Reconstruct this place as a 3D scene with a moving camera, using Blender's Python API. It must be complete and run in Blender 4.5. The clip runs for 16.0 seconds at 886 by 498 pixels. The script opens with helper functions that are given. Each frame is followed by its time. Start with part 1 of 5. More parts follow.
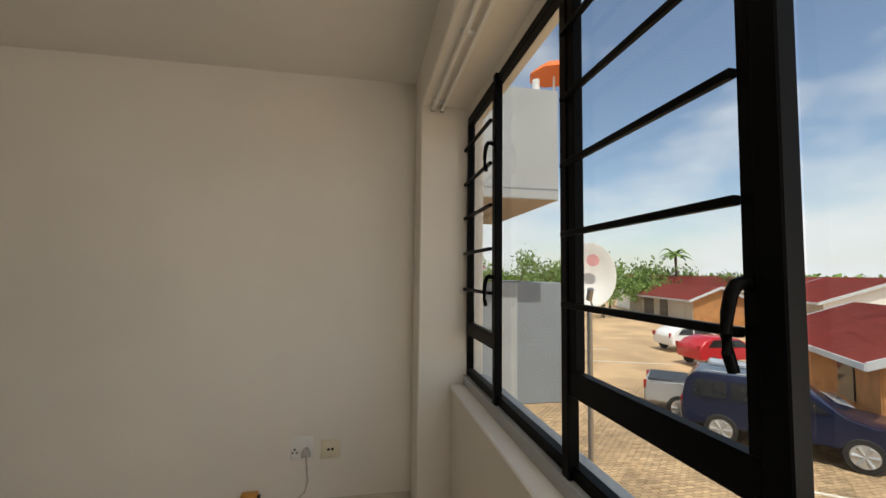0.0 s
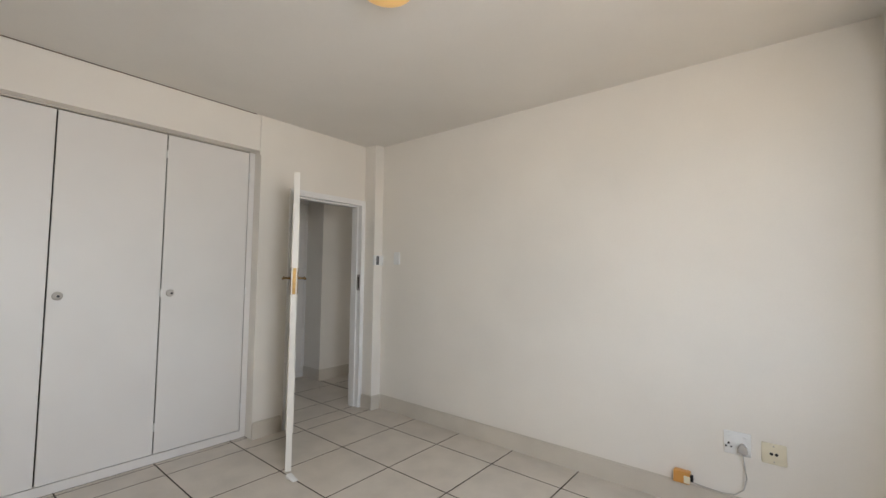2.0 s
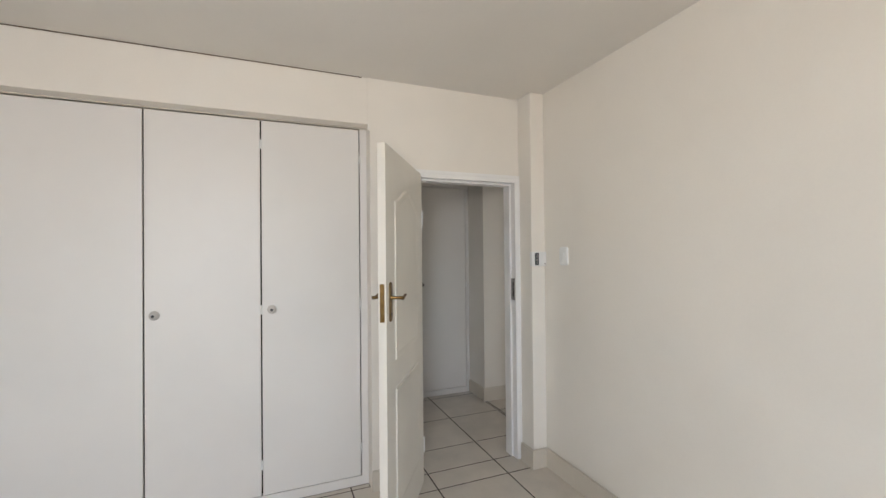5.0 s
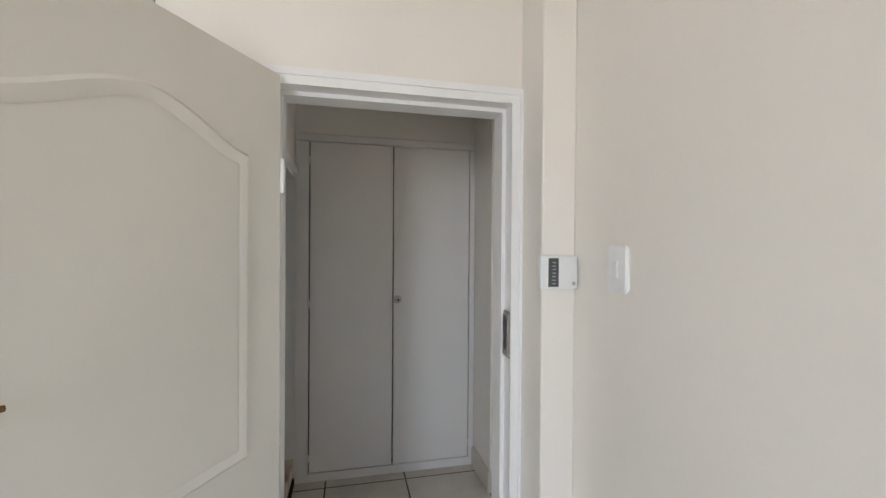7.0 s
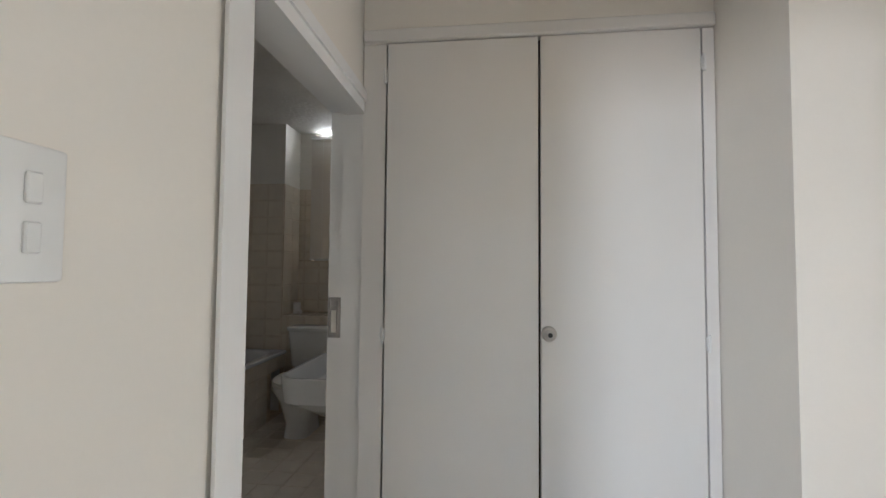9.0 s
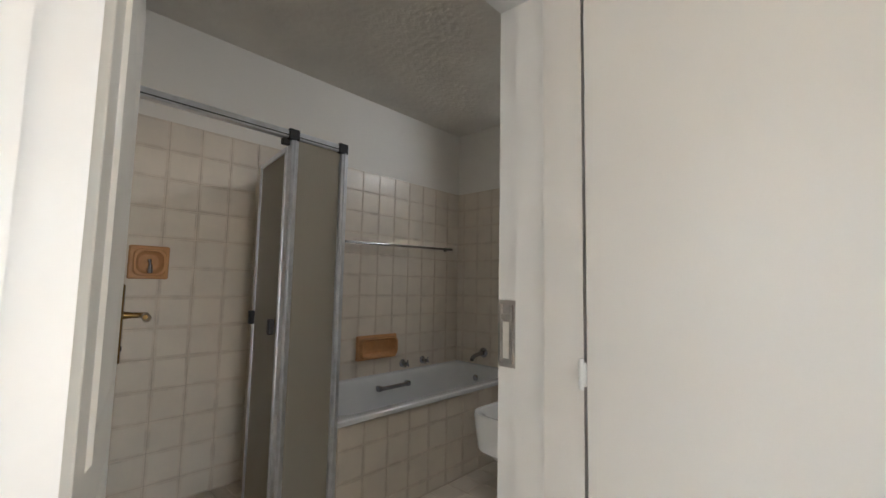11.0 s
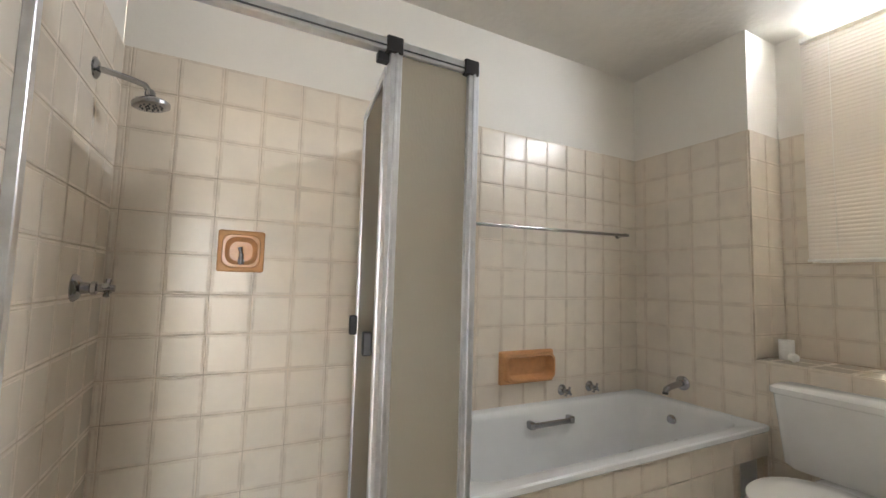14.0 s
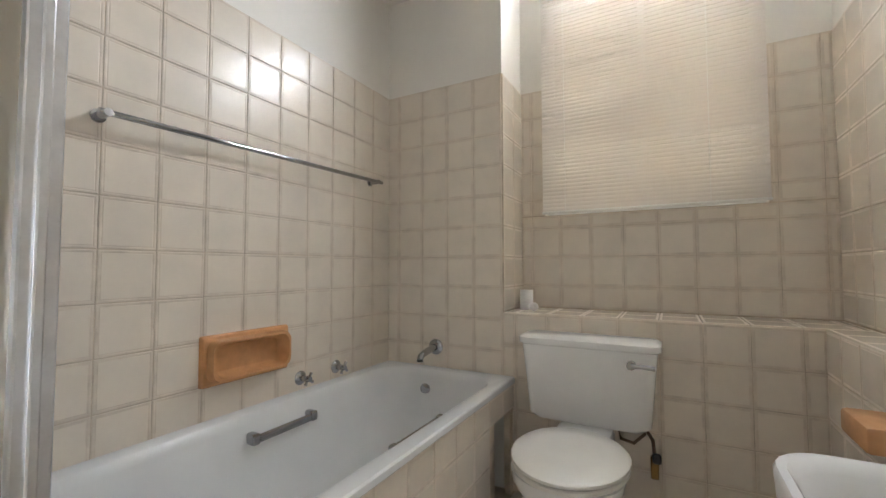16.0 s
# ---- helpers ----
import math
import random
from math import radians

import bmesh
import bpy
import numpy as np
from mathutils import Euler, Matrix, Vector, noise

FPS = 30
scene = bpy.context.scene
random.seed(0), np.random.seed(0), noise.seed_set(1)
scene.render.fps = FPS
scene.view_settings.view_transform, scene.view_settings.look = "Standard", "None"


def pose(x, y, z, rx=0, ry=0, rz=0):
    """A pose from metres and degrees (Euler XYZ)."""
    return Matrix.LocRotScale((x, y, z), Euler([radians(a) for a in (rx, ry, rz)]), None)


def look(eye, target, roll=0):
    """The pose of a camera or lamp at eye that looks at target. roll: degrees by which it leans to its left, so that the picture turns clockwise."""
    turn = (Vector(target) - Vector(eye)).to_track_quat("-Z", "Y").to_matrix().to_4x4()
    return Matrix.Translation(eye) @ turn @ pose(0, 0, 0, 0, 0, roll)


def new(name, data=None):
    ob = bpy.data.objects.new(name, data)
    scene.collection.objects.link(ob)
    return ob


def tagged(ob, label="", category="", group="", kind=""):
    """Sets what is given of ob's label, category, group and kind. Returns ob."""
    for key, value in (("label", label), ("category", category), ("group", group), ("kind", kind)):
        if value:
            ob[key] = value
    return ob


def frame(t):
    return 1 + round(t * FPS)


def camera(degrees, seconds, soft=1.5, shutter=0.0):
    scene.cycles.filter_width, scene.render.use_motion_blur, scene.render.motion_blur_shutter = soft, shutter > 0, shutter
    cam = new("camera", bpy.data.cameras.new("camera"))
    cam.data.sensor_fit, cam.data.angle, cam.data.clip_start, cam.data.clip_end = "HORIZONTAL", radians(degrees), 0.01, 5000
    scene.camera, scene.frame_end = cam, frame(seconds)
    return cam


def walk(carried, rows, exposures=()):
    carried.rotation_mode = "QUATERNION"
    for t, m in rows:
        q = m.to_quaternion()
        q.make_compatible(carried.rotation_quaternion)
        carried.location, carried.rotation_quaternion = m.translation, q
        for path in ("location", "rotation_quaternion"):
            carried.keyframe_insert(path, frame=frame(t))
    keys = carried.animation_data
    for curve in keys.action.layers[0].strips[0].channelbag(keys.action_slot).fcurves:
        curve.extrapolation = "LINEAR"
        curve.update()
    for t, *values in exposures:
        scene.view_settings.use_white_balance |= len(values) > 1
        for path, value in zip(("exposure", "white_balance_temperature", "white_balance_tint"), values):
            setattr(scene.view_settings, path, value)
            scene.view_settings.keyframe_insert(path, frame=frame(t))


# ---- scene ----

cam = camera(93.7, 16.0)
PATH = [
    (0, (-0.048, 0.188, 1.437), (0.318, 2.15, 1.559), 0.6),
    (0.5, (-0.10, 0.11, 1.405), (-0.229, 2.106, 1.52), 0.7),
    (1, (-0.153, 0.031, 1.376), (-0.716, 1.947, 1.495), 0.8),
    (1.5, (-0.153, -0.035, 1.362), (-1.108, 1.718, 1.477), 0.8),
    (1.9, (-0.159, -0.104, 1.352), (-1.37, 1.483, 1.472), 0.8),
    (2, (-0.161, -0.125, 1.359), (-1.427, 1.42, 1.471), 0.7),
    (2.5, (-0.152, -0.171, 1.351), (-1.651, 1.149, 1.458), 0.6),
    (3, (-0.161, -0.173, 1.293), (-1.807, 0.958, 1.41), 0.4),
    (3.2, (-0.186, -0.144, 1.269), (-1.873, 0.923, 1.391), 0.3),
    (5.3, (-1.044, 1.174, 1.54), (-2.909, 1.897, 1.548), -0.1),
    (5.5, (-1.179, 1.288, 1.541), (-3.051, 1.994, 1.548), 0.3),
    (6, (-1.458, 1.627, 1.543), (-3.358, 2.252, 1.55), 0.3),
    (6.5, (-1.796, 1.892, 1.538), (-3.72, 2.437, 1.545), 0.2),
    (7, (-2.169, 2.082, 1.546), (-4.119, 2.527, 1.533), 0.4),
    (7.5, (-2.529, 2.222, 1.537), (-4.501, 2.555, 1.523), 0.5),
    (8, (-2.9, 2.247, 1.495), (-4.889, 2.458, 1.494), 0.7),
    (10.3, (-4.106, 2.15, 1.361), (-5.748, 1.226, 1.522), 0.7),
    (10.5, (-4.167, 2.153, 1.363), (-5.743, 1.122, 1.521), 0.8),
    (11, (-4.237, 2.181, 1.324), (-5.603, 0.885, 1.487), 1.1),
    (11.5, (-4.234, 2.145, 1.321), (-5.402, 0.667, 1.481), 1.4),
    (12, (-4.281, 2.011, 1.311), (-5.297, 0.424, 1.468), 1.5),
    (12.5, (-4.38, 1.885, 1.284), (-5.274, 0.227, 1.429), 1.8),
    (13, (-4.494, 1.758, 1.286), (-5.32, 0.064, 1.428), 1.8),
    (13.5, (-4.602, 1.657, 1.303), (-5.408, -0.046, 1.446), 1.7),
    (14, (-4.688, 1.557, 1.31), (-5.541, -0.123, 1.458), 1.6),
    (14.5, (-4.784, 1.4, 1.308), (-5.782, -0.199, 1.455), 1.4),
    (15, (-4.912, 1.31, 1.295), (-6.106, -0.149, 1.43), 0.9),
    (15.5, (-5.015, 1.196, 1.233), (-6.45, -0.028, 1.353), 0.4),
    (16, (-5.124, 1.112, 1.185), (-6.781, 0.206, 1.268), -0.1),
]
walk(cam, [(t, look(eye, target, roll)) for t, eye, target, roll in PATH],
     exposures=[(0.0, 0.1, 7000, 10), (0.6, 0.4, 7400, 10), (1.0, 0.75, 7800, 10), (1.5, 1.1, 6900, 10), (2.0, 1.3, 6000, 10), (3.0, 1.45, 6000, 10), (5.5, 1.65, 5950, 10), (7.0, 1.85, 5700, 10), (8.0, 2.15, 5600, 10),
                (10.3, 3.55, 5700, 10), (11.5, 3.8, 6000, 10), (12.5, 4.2, 6500, 10), (13.5, 4.8, 6100, 10), (16.0, 5.05, 5700, 10)])

# ---- world and sun ----
world = bpy.data.worlds.new("world")
scene.world = world
world.use_nodes = True
wn, wl = world.node_tree.nodes, world.node_tree.links
wn.clear()
w_out = wn.new("ShaderNodeOutputWorld")
w_bg = wn.new("ShaderNodeBackground")
w_bg.inputs["Strength"].default_value = 0.15
w_sky = wn.new("ShaderNodeTexSky")
w_sky.sky_type, w_sky.sun_disc = "NISHITA", False
w_sky.sun_elevation, w_sky.sun_rotation = radians(64.5), radians(183.4)
w_co = wn.new("ShaderNodeTexCoord")
w_map = wn.new("ShaderNodeMapping")
w_map.inputs["Scale"].default_value = (1.2, 1.2, 2.6)
w_map.inputs["Location"].default_value = (0.3, 0.2, 0.0)
w_noise = wn.new("ShaderNodeTexNoise")
w_noise.inputs["Scale"].default_value, w_noise.inputs["Detail"].default_value = 1.6, 7.0
w_ramp = wn.new("ShaderNodeValToRGB")
w_ramp.color_ramp.elements[0].position, w_ramp.color_ramp.elements[1].position = 0.40, 0.58
w_mix = wn.new("ShaderNodeMixRGB")
w_mix.inputs["Color2"].default_value = (5.6, 5.9, 6.3, 1)
wl.new(w_co.outputs["Generated"], w_map.inputs["Vector"])
wl.new(w_map.outputs["Vector"], w_noise.inputs["Vector"])
wl.new(w_noise.outputs["Fac"], w_ramp.inputs["Fac"])
wl.new(w_ramp.outputs["Color"], w_mix.inputs["Fac"])
wl.new(w_sky.outputs["Color"], w_mix.inputs["Color1"])
wl.new(w_mix.outputs["Color"], w_bg.inputs["Color"])
wl.new(w_bg.outputs["Background"], w_out.inputs["Surface"])

sun = new("sun", bpy.data.lights.new("sun", "SUN"))
sun.data.energy, sun.data.angle, sun.data.color = 3.6, radians(0.6), (1.0, 0.95, 0.87)
sun.matrix_world = look((-0.6, -10, 21), (0, 0, 0))

# sky light in the rear part of the bedroom window
bed_sky = new("bed_window_daylight", bpy.data.lights.new("bed_window_daylight", "AREA"))
bed_sky.data.shape, bed_sky.data.size, bed_sky.data.size_y = "RECTANGLE", 0.62, 1.35
bed_sky.data.energy, bed_sky.data.color = 17, (1.0, 0.98, 0.96)
bed_sky.matrix_world = look((0.60, 0.13, 1.62), (-2.0, 0.75, 0.75))

# lamp added in the unseen opening at the passage end, to brighten the corridor
pas_fill = new("passage_daylight", bpy.data.lights.new("passage_daylight", "AREA"))
pas_fill.data.shape, pas_fill.data.size, pas_fill.data.size_y = "RECTANGLE", 0.85, 2.1
pas_fill.data.energy, pas_fill.data.color = 1.2, (1.0, 0.98, 0.96)
pas_fill.matrix_world = look((-4.15, 5.08, 1.15), (-4.25, 2.0, 1.1))

# daylight behind the bathroom blind
bath_sky = new("bath_window_daylight", bpy.data.lights.new("bath_window_daylight", "AREA"))
bath_sky.data.shape, bath_sky.data.size, bath_sky.data.size_y = "RECTANGLE", 0.95, 1.09
bath_sky.data.energy, bath_sky.data.color = 0.9, (1.0, 0.98, 0.95)
bath_sky.matrix_world = look((-7.465, 1.01, 2.02), (-6.1, 1.01, 1.90))

# strip lamp added above the blind's head rail to fill the bathroom with light
bath_fill = new("blind_gap_daylight", bpy.data.lights.new("blind_gap_daylight", "AREA"))
bath_fill.data.shape, bath_fill.data.size, bath_fill.data.size_y = "RECTANGLE", 0.95, 0.03
bath_fill.data.spread = radians(130)
bath_fill.data.energy, bath_fill.data.color = 0.62, (1.0, 0.97, 0.93)
bath_fill.matrix_world = look((-7.248, 1.01, 2.644), (-5.6, 0.8, 2.05))


# ---- materials ----
def nodes_of(name):
    m = bpy.data.materials.new(name)
    m.use_nodes = True
    return m, m.node_tree.nodes, m.node_tree.links, m.node_tree.nodes["Principled BSDF"]


def surface(name, color, rough=0.5, metal=0.0, var=0.06, scale=6.0, fine=120.0, bump=0.05, per_object=0.0, stain=None, dist=0.002):
    """A surface with slow and fine variation and a fine relief."""
    m, n, l, b = nodes_of(name)
    big, small = n.new("ShaderNodeTexNoise"), n.new("ShaderNodeTexNoise")
    big.inputs["Scale"].default_value, big.inputs["Detail"].default_value = scale, 4
    small.inputs["Scale"].default_value, small.inputs["Detail"].default_value = fine, 3
    geo = n.new("ShaderNodeNewGeometry")
    l.new(geo.outputs["Position"], big.inputs["Vector"])
    l.new(geo.outputs["Position"], small.inputs["Vector"])
    mix = n.new("ShaderNodeMixRGB")
    lo = tuple(c * (1 - var) for c in color)
    hi = tuple(min(1, c * (1 + var)) for c in color)
    if stain:
        lo = stain
    mix.inputs["Color1"].default_value, mix.inputs["Color2"].default_value = (*lo, 1), (*hi, 1)
    ramp = n.new("ShaderNodeMapRange")
    ramp.inputs["From Min"].default_value, ramp.inputs["From Max"].default_value = 0.3, 0.62 if not stain else 0.5
    l.new(big.outputs["Fac"], ramp.inputs["Value"])
    l.new(ramp.outputs["Result"], mix.inputs["Fac"])
    col = mix.outputs["Color"]
    hsv = n.new("ShaderNodeHueSaturation")
    l.new(col, hsv.inputs["Color"])
    add = n.new("ShaderNodeMath")
    add.operation, add.inputs[1].default_value = "MULTIPLY_ADD", var
    add.inputs[2].default_value = 1 - var / 2
    l.new(small.outputs["Fac"], add.inputs[0])
    val = add.outputs["Value"]
    if per_object:
        info = n.new("ShaderNodeObjectInfo")
        po = n.new("ShaderNodeMath")
        po.operation, po.inputs[1].default_value = "MULTIPLY_ADD", per_object
        l.new(info.outputs["Random"], po.inputs[0])
        l.new(val, po.inputs[2])
        val = po.outputs["Value"]
    l.new(val, hsv.inputs["Value"])
    l.new(hsv.outputs["Color"], b.inputs["Base Color"])
    b.inputs["Roughness"].default_value, b.inputs["Metallic"].default_value = rough, metal
    if bump:
        bp = n.new("ShaderNodeBump")
        bp.inputs["Strength"].default_value, bp.inputs["Distance"].default_value = bump, dist
        l.new(small.outputs["Fac"], bp.inputs["Height"])
        l.new(bp.outputs["Normal"], b.inputs["Normal"])
    return m


def clear_glass():
    m, n, l, b = nodes_of("window_glass")
    n.remove(b)
    t, g, x, f = n.new("ShaderNodeBsdfTransparent"), n.new("ShaderNodeBsdfGlossy"), n.new("ShaderNodeMixShader"), n.new("ShaderNodeLayerWeight")
    t.inputs["Color"].default_value = (0.94, 0.96, 0.96, 1)
    g.inputs["Roughness"].default_value = 0.02
    f.inputs["Blend"].default_value = 0.5
    p = n.new("ShaderNodeMath")
    p.operation, p.inputs[1].default_value = "POWER", 5.0
    q = n.new("ShaderNodeMath")
    q.operation, q.inputs[1].default_value, q.inputs[2].default_value = "MULTIPLY_ADD", 0.35, 0.03
    l.new(f.outputs["Facing"], p.inputs[0])
    l.new(p.outputs["Value"], q.inputs[0])
    l.new(q.outputs["Value"], x.inputs["Fac"])
    l.new(t.outputs["BSDF"], x.inputs[1])
    l.new(g.outputs["BSDF"], x.inputs[2])
    l.new(x.outputs["Shader"], n["Material Output"].inputs["Surface"])
    return m


def frosted_glass():
    m, n, l, b = nodes_of("frosted_glass")
    n.remove(b)
    t, d, g, p = (n.new("ShaderNodeBsdf" + k) for k in ("Translucent", "Diffuse", "Glossy", "Transparent"))
    for q in (t, d):
        q.inputs["Color"].default_value = (0.52, 0.48, 0.39, 1)
    p.inputs["Color"].default_value = (0.75, 0.72, 0.64, 1)
    g.inputs["Roughness"].default_value = 0.22
    noi, bp = n.new("ShaderNodeTexNoise"), n.new("ShaderNodeBump")
    geo, mp = n.new("ShaderNodeNewGeometry"), n.new("ShaderNodeMapping")
    mp.inputs["Scale"].default_value = (1, 1, 0.35)
    l.new(geo.outputs["Position"], mp.inputs["Vector"])
    l.new(mp.outputs["Vector"], noi.inputs["Vector"])
    noi.inputs["Scale"].default_value = 170
    bp.inputs["Strength"].default_value, bp.inputs["Distance"].default_value = 0.2, 0.003
    l.new(noi.outputs["Fac"], bp.inputs["Height"])
    for q in (t, d, g):
        l.new(bp.outputs["Normal"], q.inputs["Normal"])
    a, c, e = (n.new("ShaderNodeMixShader") for _ in range(3))
    a.inputs["Fac"].default_value, c.inputs["Fac"].default_value, e.inputs["Fac"].default_value = 0.45, 0.12, 0.12
    l.new(d.outputs["BSDF"], a.inputs[1]), l.new(t.outputs["BSDF"], a.inputs[2])
    l.new(a.outputs["Shader"], c.inputs[1]), l.new(p.outputs["BSDF"], c.inputs[2])
    l.new(c.outputs["Shader"], e.inputs[1]), l.new(g.outputs["BSDF"], e.inputs[2])
    l.new(e.outputs["Shader"], n["Material Output"].inputs["Surface"])
    return m


def glowing(name, color, strength):
    m, n, l, b = nodes_of(name)
    b.inputs["Base Color"].default_value = (*color, 1)
    b.inputs["Emission Color"].default_value = (*color, 1)
    b.inputs["Emission Strength"].default_value = strength
    return m


def slat_material():
    m, n, l, b = nodes_of("blind_slat")
    n.remove(b)
    d, t, x = n.new("ShaderNodeBsdfDiffuse"), n.new("ShaderNodeBsdfTranslucent"), n.new("ShaderNodeMixShader")
    d.inputs["Color"].default_value = (0.74, 0.70, 0.66, 1)
    t.inputs["Color"].default_value = (0.80, 0.72, 0.66, 1)
    x.inputs["Fac"].default_value = 0.08
    l.new(d.outputs["BSDF"], x.inputs[1]), l.new(t.outputs["BSDF"], x.inputs[2])
    l.new(x.outputs["Shader"], n["Material Output"].inputs["Surface"])
    return m


M_WALL = surface("cream_paint", (0.80, 0.76, 0.69), 0.55, var=0.03, scale=1.3, fine=90, bump=0.12)
M_WALLW = surface("white_wall_paint", (0.80, 0.77, 0.71), 0.6, var=0.03, scale=1.5, fine=90, bump=0.12)
M_CEIL = surface("ceiling_paint", (0.76, 0.73, 0.68), 0.7, var=0.03, scale=1.2, fine=40, bump=0.18)
M_CEILT = surface("textured_ceiling_plaster", (0.74, 0.71, 0.65), 0.8, var=0.05, scale=3, fine=28, bump=0.5, dist=0.008)
M_BASE = surface("baseboard_paint", (0.60, 0.55, 0.47), 0.45, var=0.04, scale=5)
M_CUP = surface("cupboard_laminate", (0.76, 0.735, 0.70), 0.42, var=0.02, scale=2, fine=200, bump=0.04)
M_FRAME = surface("white_gloss_paint", (0.82, 0.81, 0.79), 0.32, var=0.02, scale=4, bump=0.03)
M_DOOR = surface("door_eggshell_paint", (0.74, 0.71, 0.64), 0.38, var=0.025, scale=3, fine=150, bump=0.04)
M_FTILE = surface("floor_tile_ceramic", (0.57, 0.52, 0.45), 0.28, var=0.07, scale=5, fine=60, bump=0.03, per_object=0.06)
M_FGROUT = surface("dark_floor_grout", (0.04, 0.028, 0.02), 0.9, var=0.2, scale=8, fine=300)
M_BLACK = surface("black_powder_coat", (0.003, 0.003, 0.0033), 0.4, var=0.1, bump=0.02)
M_BLACK.node_tree.nodes["Principled BSDF"].inputs["Specular IOR Level"].default_value = 0.05
M_GLASS = clear_glass()
M_FROST = frosted_glass()
M_BRASS = surface("antique_brass", (0.20, 0.125, 0.045), 0.34, 1.0, var=0.25, scale=30, fine=200, bump=0.05)
M_STEEL = surface("dull_steel", (0.42, 0.40, 0.38), 0.38, 1.0, var=0.15, scale=30, fine=250)
M_CHROME = surface("chrome", (0.40, 0.40, 0.41), 0.10, 1.0, var=0.05, scale=20, bump=0.0)
M_ALU = surface("brushed_aluminium", (0.70, 0.72, 0.76), 0.30, 1.0, var=0.08, scale=25, fine=300, bump=0.03)
M_PLASTIC = surface("white_plastic", (0.80, 0.80, 0.78), 0.35, var=0.02, scale=20, bump=0.0)
M_CREAMPL = surface("cream_plastic", (0.72, 0.66, 0.50), 0.4, var=0.03, scale=20, bump=0.0)
M_BLACKPL = surface("black_plastic", (0.015, 0.015, 0.016), 0.4, var=0.1, bump=0.0)
M_GREYLCD = surface("dark_grey_display", (0.07, 0.08, 0.09), 0.25, var=0.1, bump=0.0)
M_ORANGE = surface("orange_plastic", (0.62, 0.30, 0.07), 0.4, var=0.05, bump=0.0)
M_CABLE = surface("grey_cable", (0.50, 0.47, 0.43), 0.5, var=0.05, bump=0.0)
M_BTILE = surface("cream_wall_tile", (0.74, 0.67, 0.57), 0.27, var=0.04, scale=7, fine=60, bump=0.02, per_object=0.05)
M_BEDGE = surface("tan_tile_border", (0.66, 0.58, 0.48), 0.3, var=0.10, scale=14, fine=120)
M_BGROUT = surface("brown_tile_grout", (0.54, 0.45, 0.35), 0.9, var=0.25, scale=10, fine=200)
M_CERAMIC = surface("white_vitreous_china", (0.80, 0.80, 0.79), 0.10, var=0.02, scale=6, bump=0.0)
M_TUB = surface("white_bath_enamel", (0.80, 0.81, 0.81), 0.12, var=0.02, scale=5, bump=0.0)
M_SEAT = surface("toilet_seat_plastic", (0.80, 0.78, 0.73), 0.22, var=0.02, scale=8, bump=0.0)
M_PEACH = surface("glazed_peach_ceramic", (0.60, 0.32, 0.14), 0.2, var=0.10, scale=18, fine=80, bump=0.02)
M_SLAT = slat_material()
# near-black colour that stands in for shade inside holes and cupboards
M_DARK = surface("dark_void", (0.03, 0.022, 0.015), 0.9, var=0.3)
M_PAPER = surface("tissue_paper", (0.82, 0.81, 0.79), 0.9, var=0.02, scale=30, fine=300, bump=0.1)
M_SHFLOOR = surface("shower_floor_tile", (0.60, 0.52, 0.42), 0.3, var=0.06, scale=9, per_object=0.08)
M_LAMP = glowing("lit_lamp_glass", (1.0, 0.62, 0.22), 0.10)
# outdoors
M_PAVER = surface("clay_paver", (0.40, 0.27, 0.15), 0.85, var=0.22, scale=0.5, fine=9, bump=0.3, per_object=0.25)
M_EARTH = surface("dry_ground", (0.30, 0.22, 0.13), 0.95, var=0.2, scale=0.15, fine=3, bump=0.2)
# darker, bluer twin of the pale render, with shade put into the colour
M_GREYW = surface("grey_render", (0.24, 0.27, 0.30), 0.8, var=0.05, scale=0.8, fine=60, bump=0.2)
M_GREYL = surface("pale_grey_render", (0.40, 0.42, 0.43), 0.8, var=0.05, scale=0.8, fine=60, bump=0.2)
M_SOFFIT = surface("beige_soffit", (0.50, 0.40, 0.30), 0.8, var=0.05)
M_ROOF = surface("red_roof_sheet", (0.30, 0.045, 0.035), 0.5, var=0.10, scale=0.6, fine=20)
M_BRICK = surface("orange_face_brick", (0.42, 0.20, 0.075), 0.85, var=0.2, scale=3, fine=14, bump=0.4)
M_FASCIA = surface("pale_grey_fascia", (0.52, 0.56, 0.60), 0.6, var=0.05)
M_PLASTERO = surface("weathered_plaster", (0.42, 0.38, 0.32), 0.85, var=0.1, scale=0.6)
M_SHUT = surface("dark_garage_door", (0.07, 0.06, 0.055), 0.6, var=0.15)
M_WHITEO = surface("white_outdoor_paint", (0.80, 0.80, 0.78), 0.6, var=0.03)
M_LEAF = surface("leaf_green", (0.11, 0.19, 0.035), 0.6, var=0.4, scale=1.5, fine=8, bump=0.0, per_object=0.2)
M_BARK = surface("bark", (0.13, 0.09, 0.06), 0.9, var=0.3, scale=8, fine=40, bump=0.6)
M_NAVY = surface("navy_car_paint", (0.010, 0.016, 0.050), 0.16, 0.3, var=0.05, bump=0.0)
M_SILVER = surface("silver_car_paint", (0.52, 0.54, 0.56), 0.22, 0.5, var=0.03, bump=0.0)
M_RED = surface("red_car_paint", (0.50, 0.018, 0.028), 0.2, 0.1, var=0.05, bump=0.0)
M_WHITEC = surface("white_car_paint", (0.78, 0.78, 0.78), 0.2, var=0.02, bump=0.0)
M_CARGLASS = surface("tinted_car_glass", (0.012, 0.014, 0.017), 0.05, var=0.1, bump=0.0)
M_TYRE = surface("tyre_rubber", (0.02, 0.02, 0.02), 0.8, var=0.2)
M_TAILLIGHT = surface("red_tail_light", (0.35, 0.01, 0.01), 0.15, var=0.05, bump=0.0)
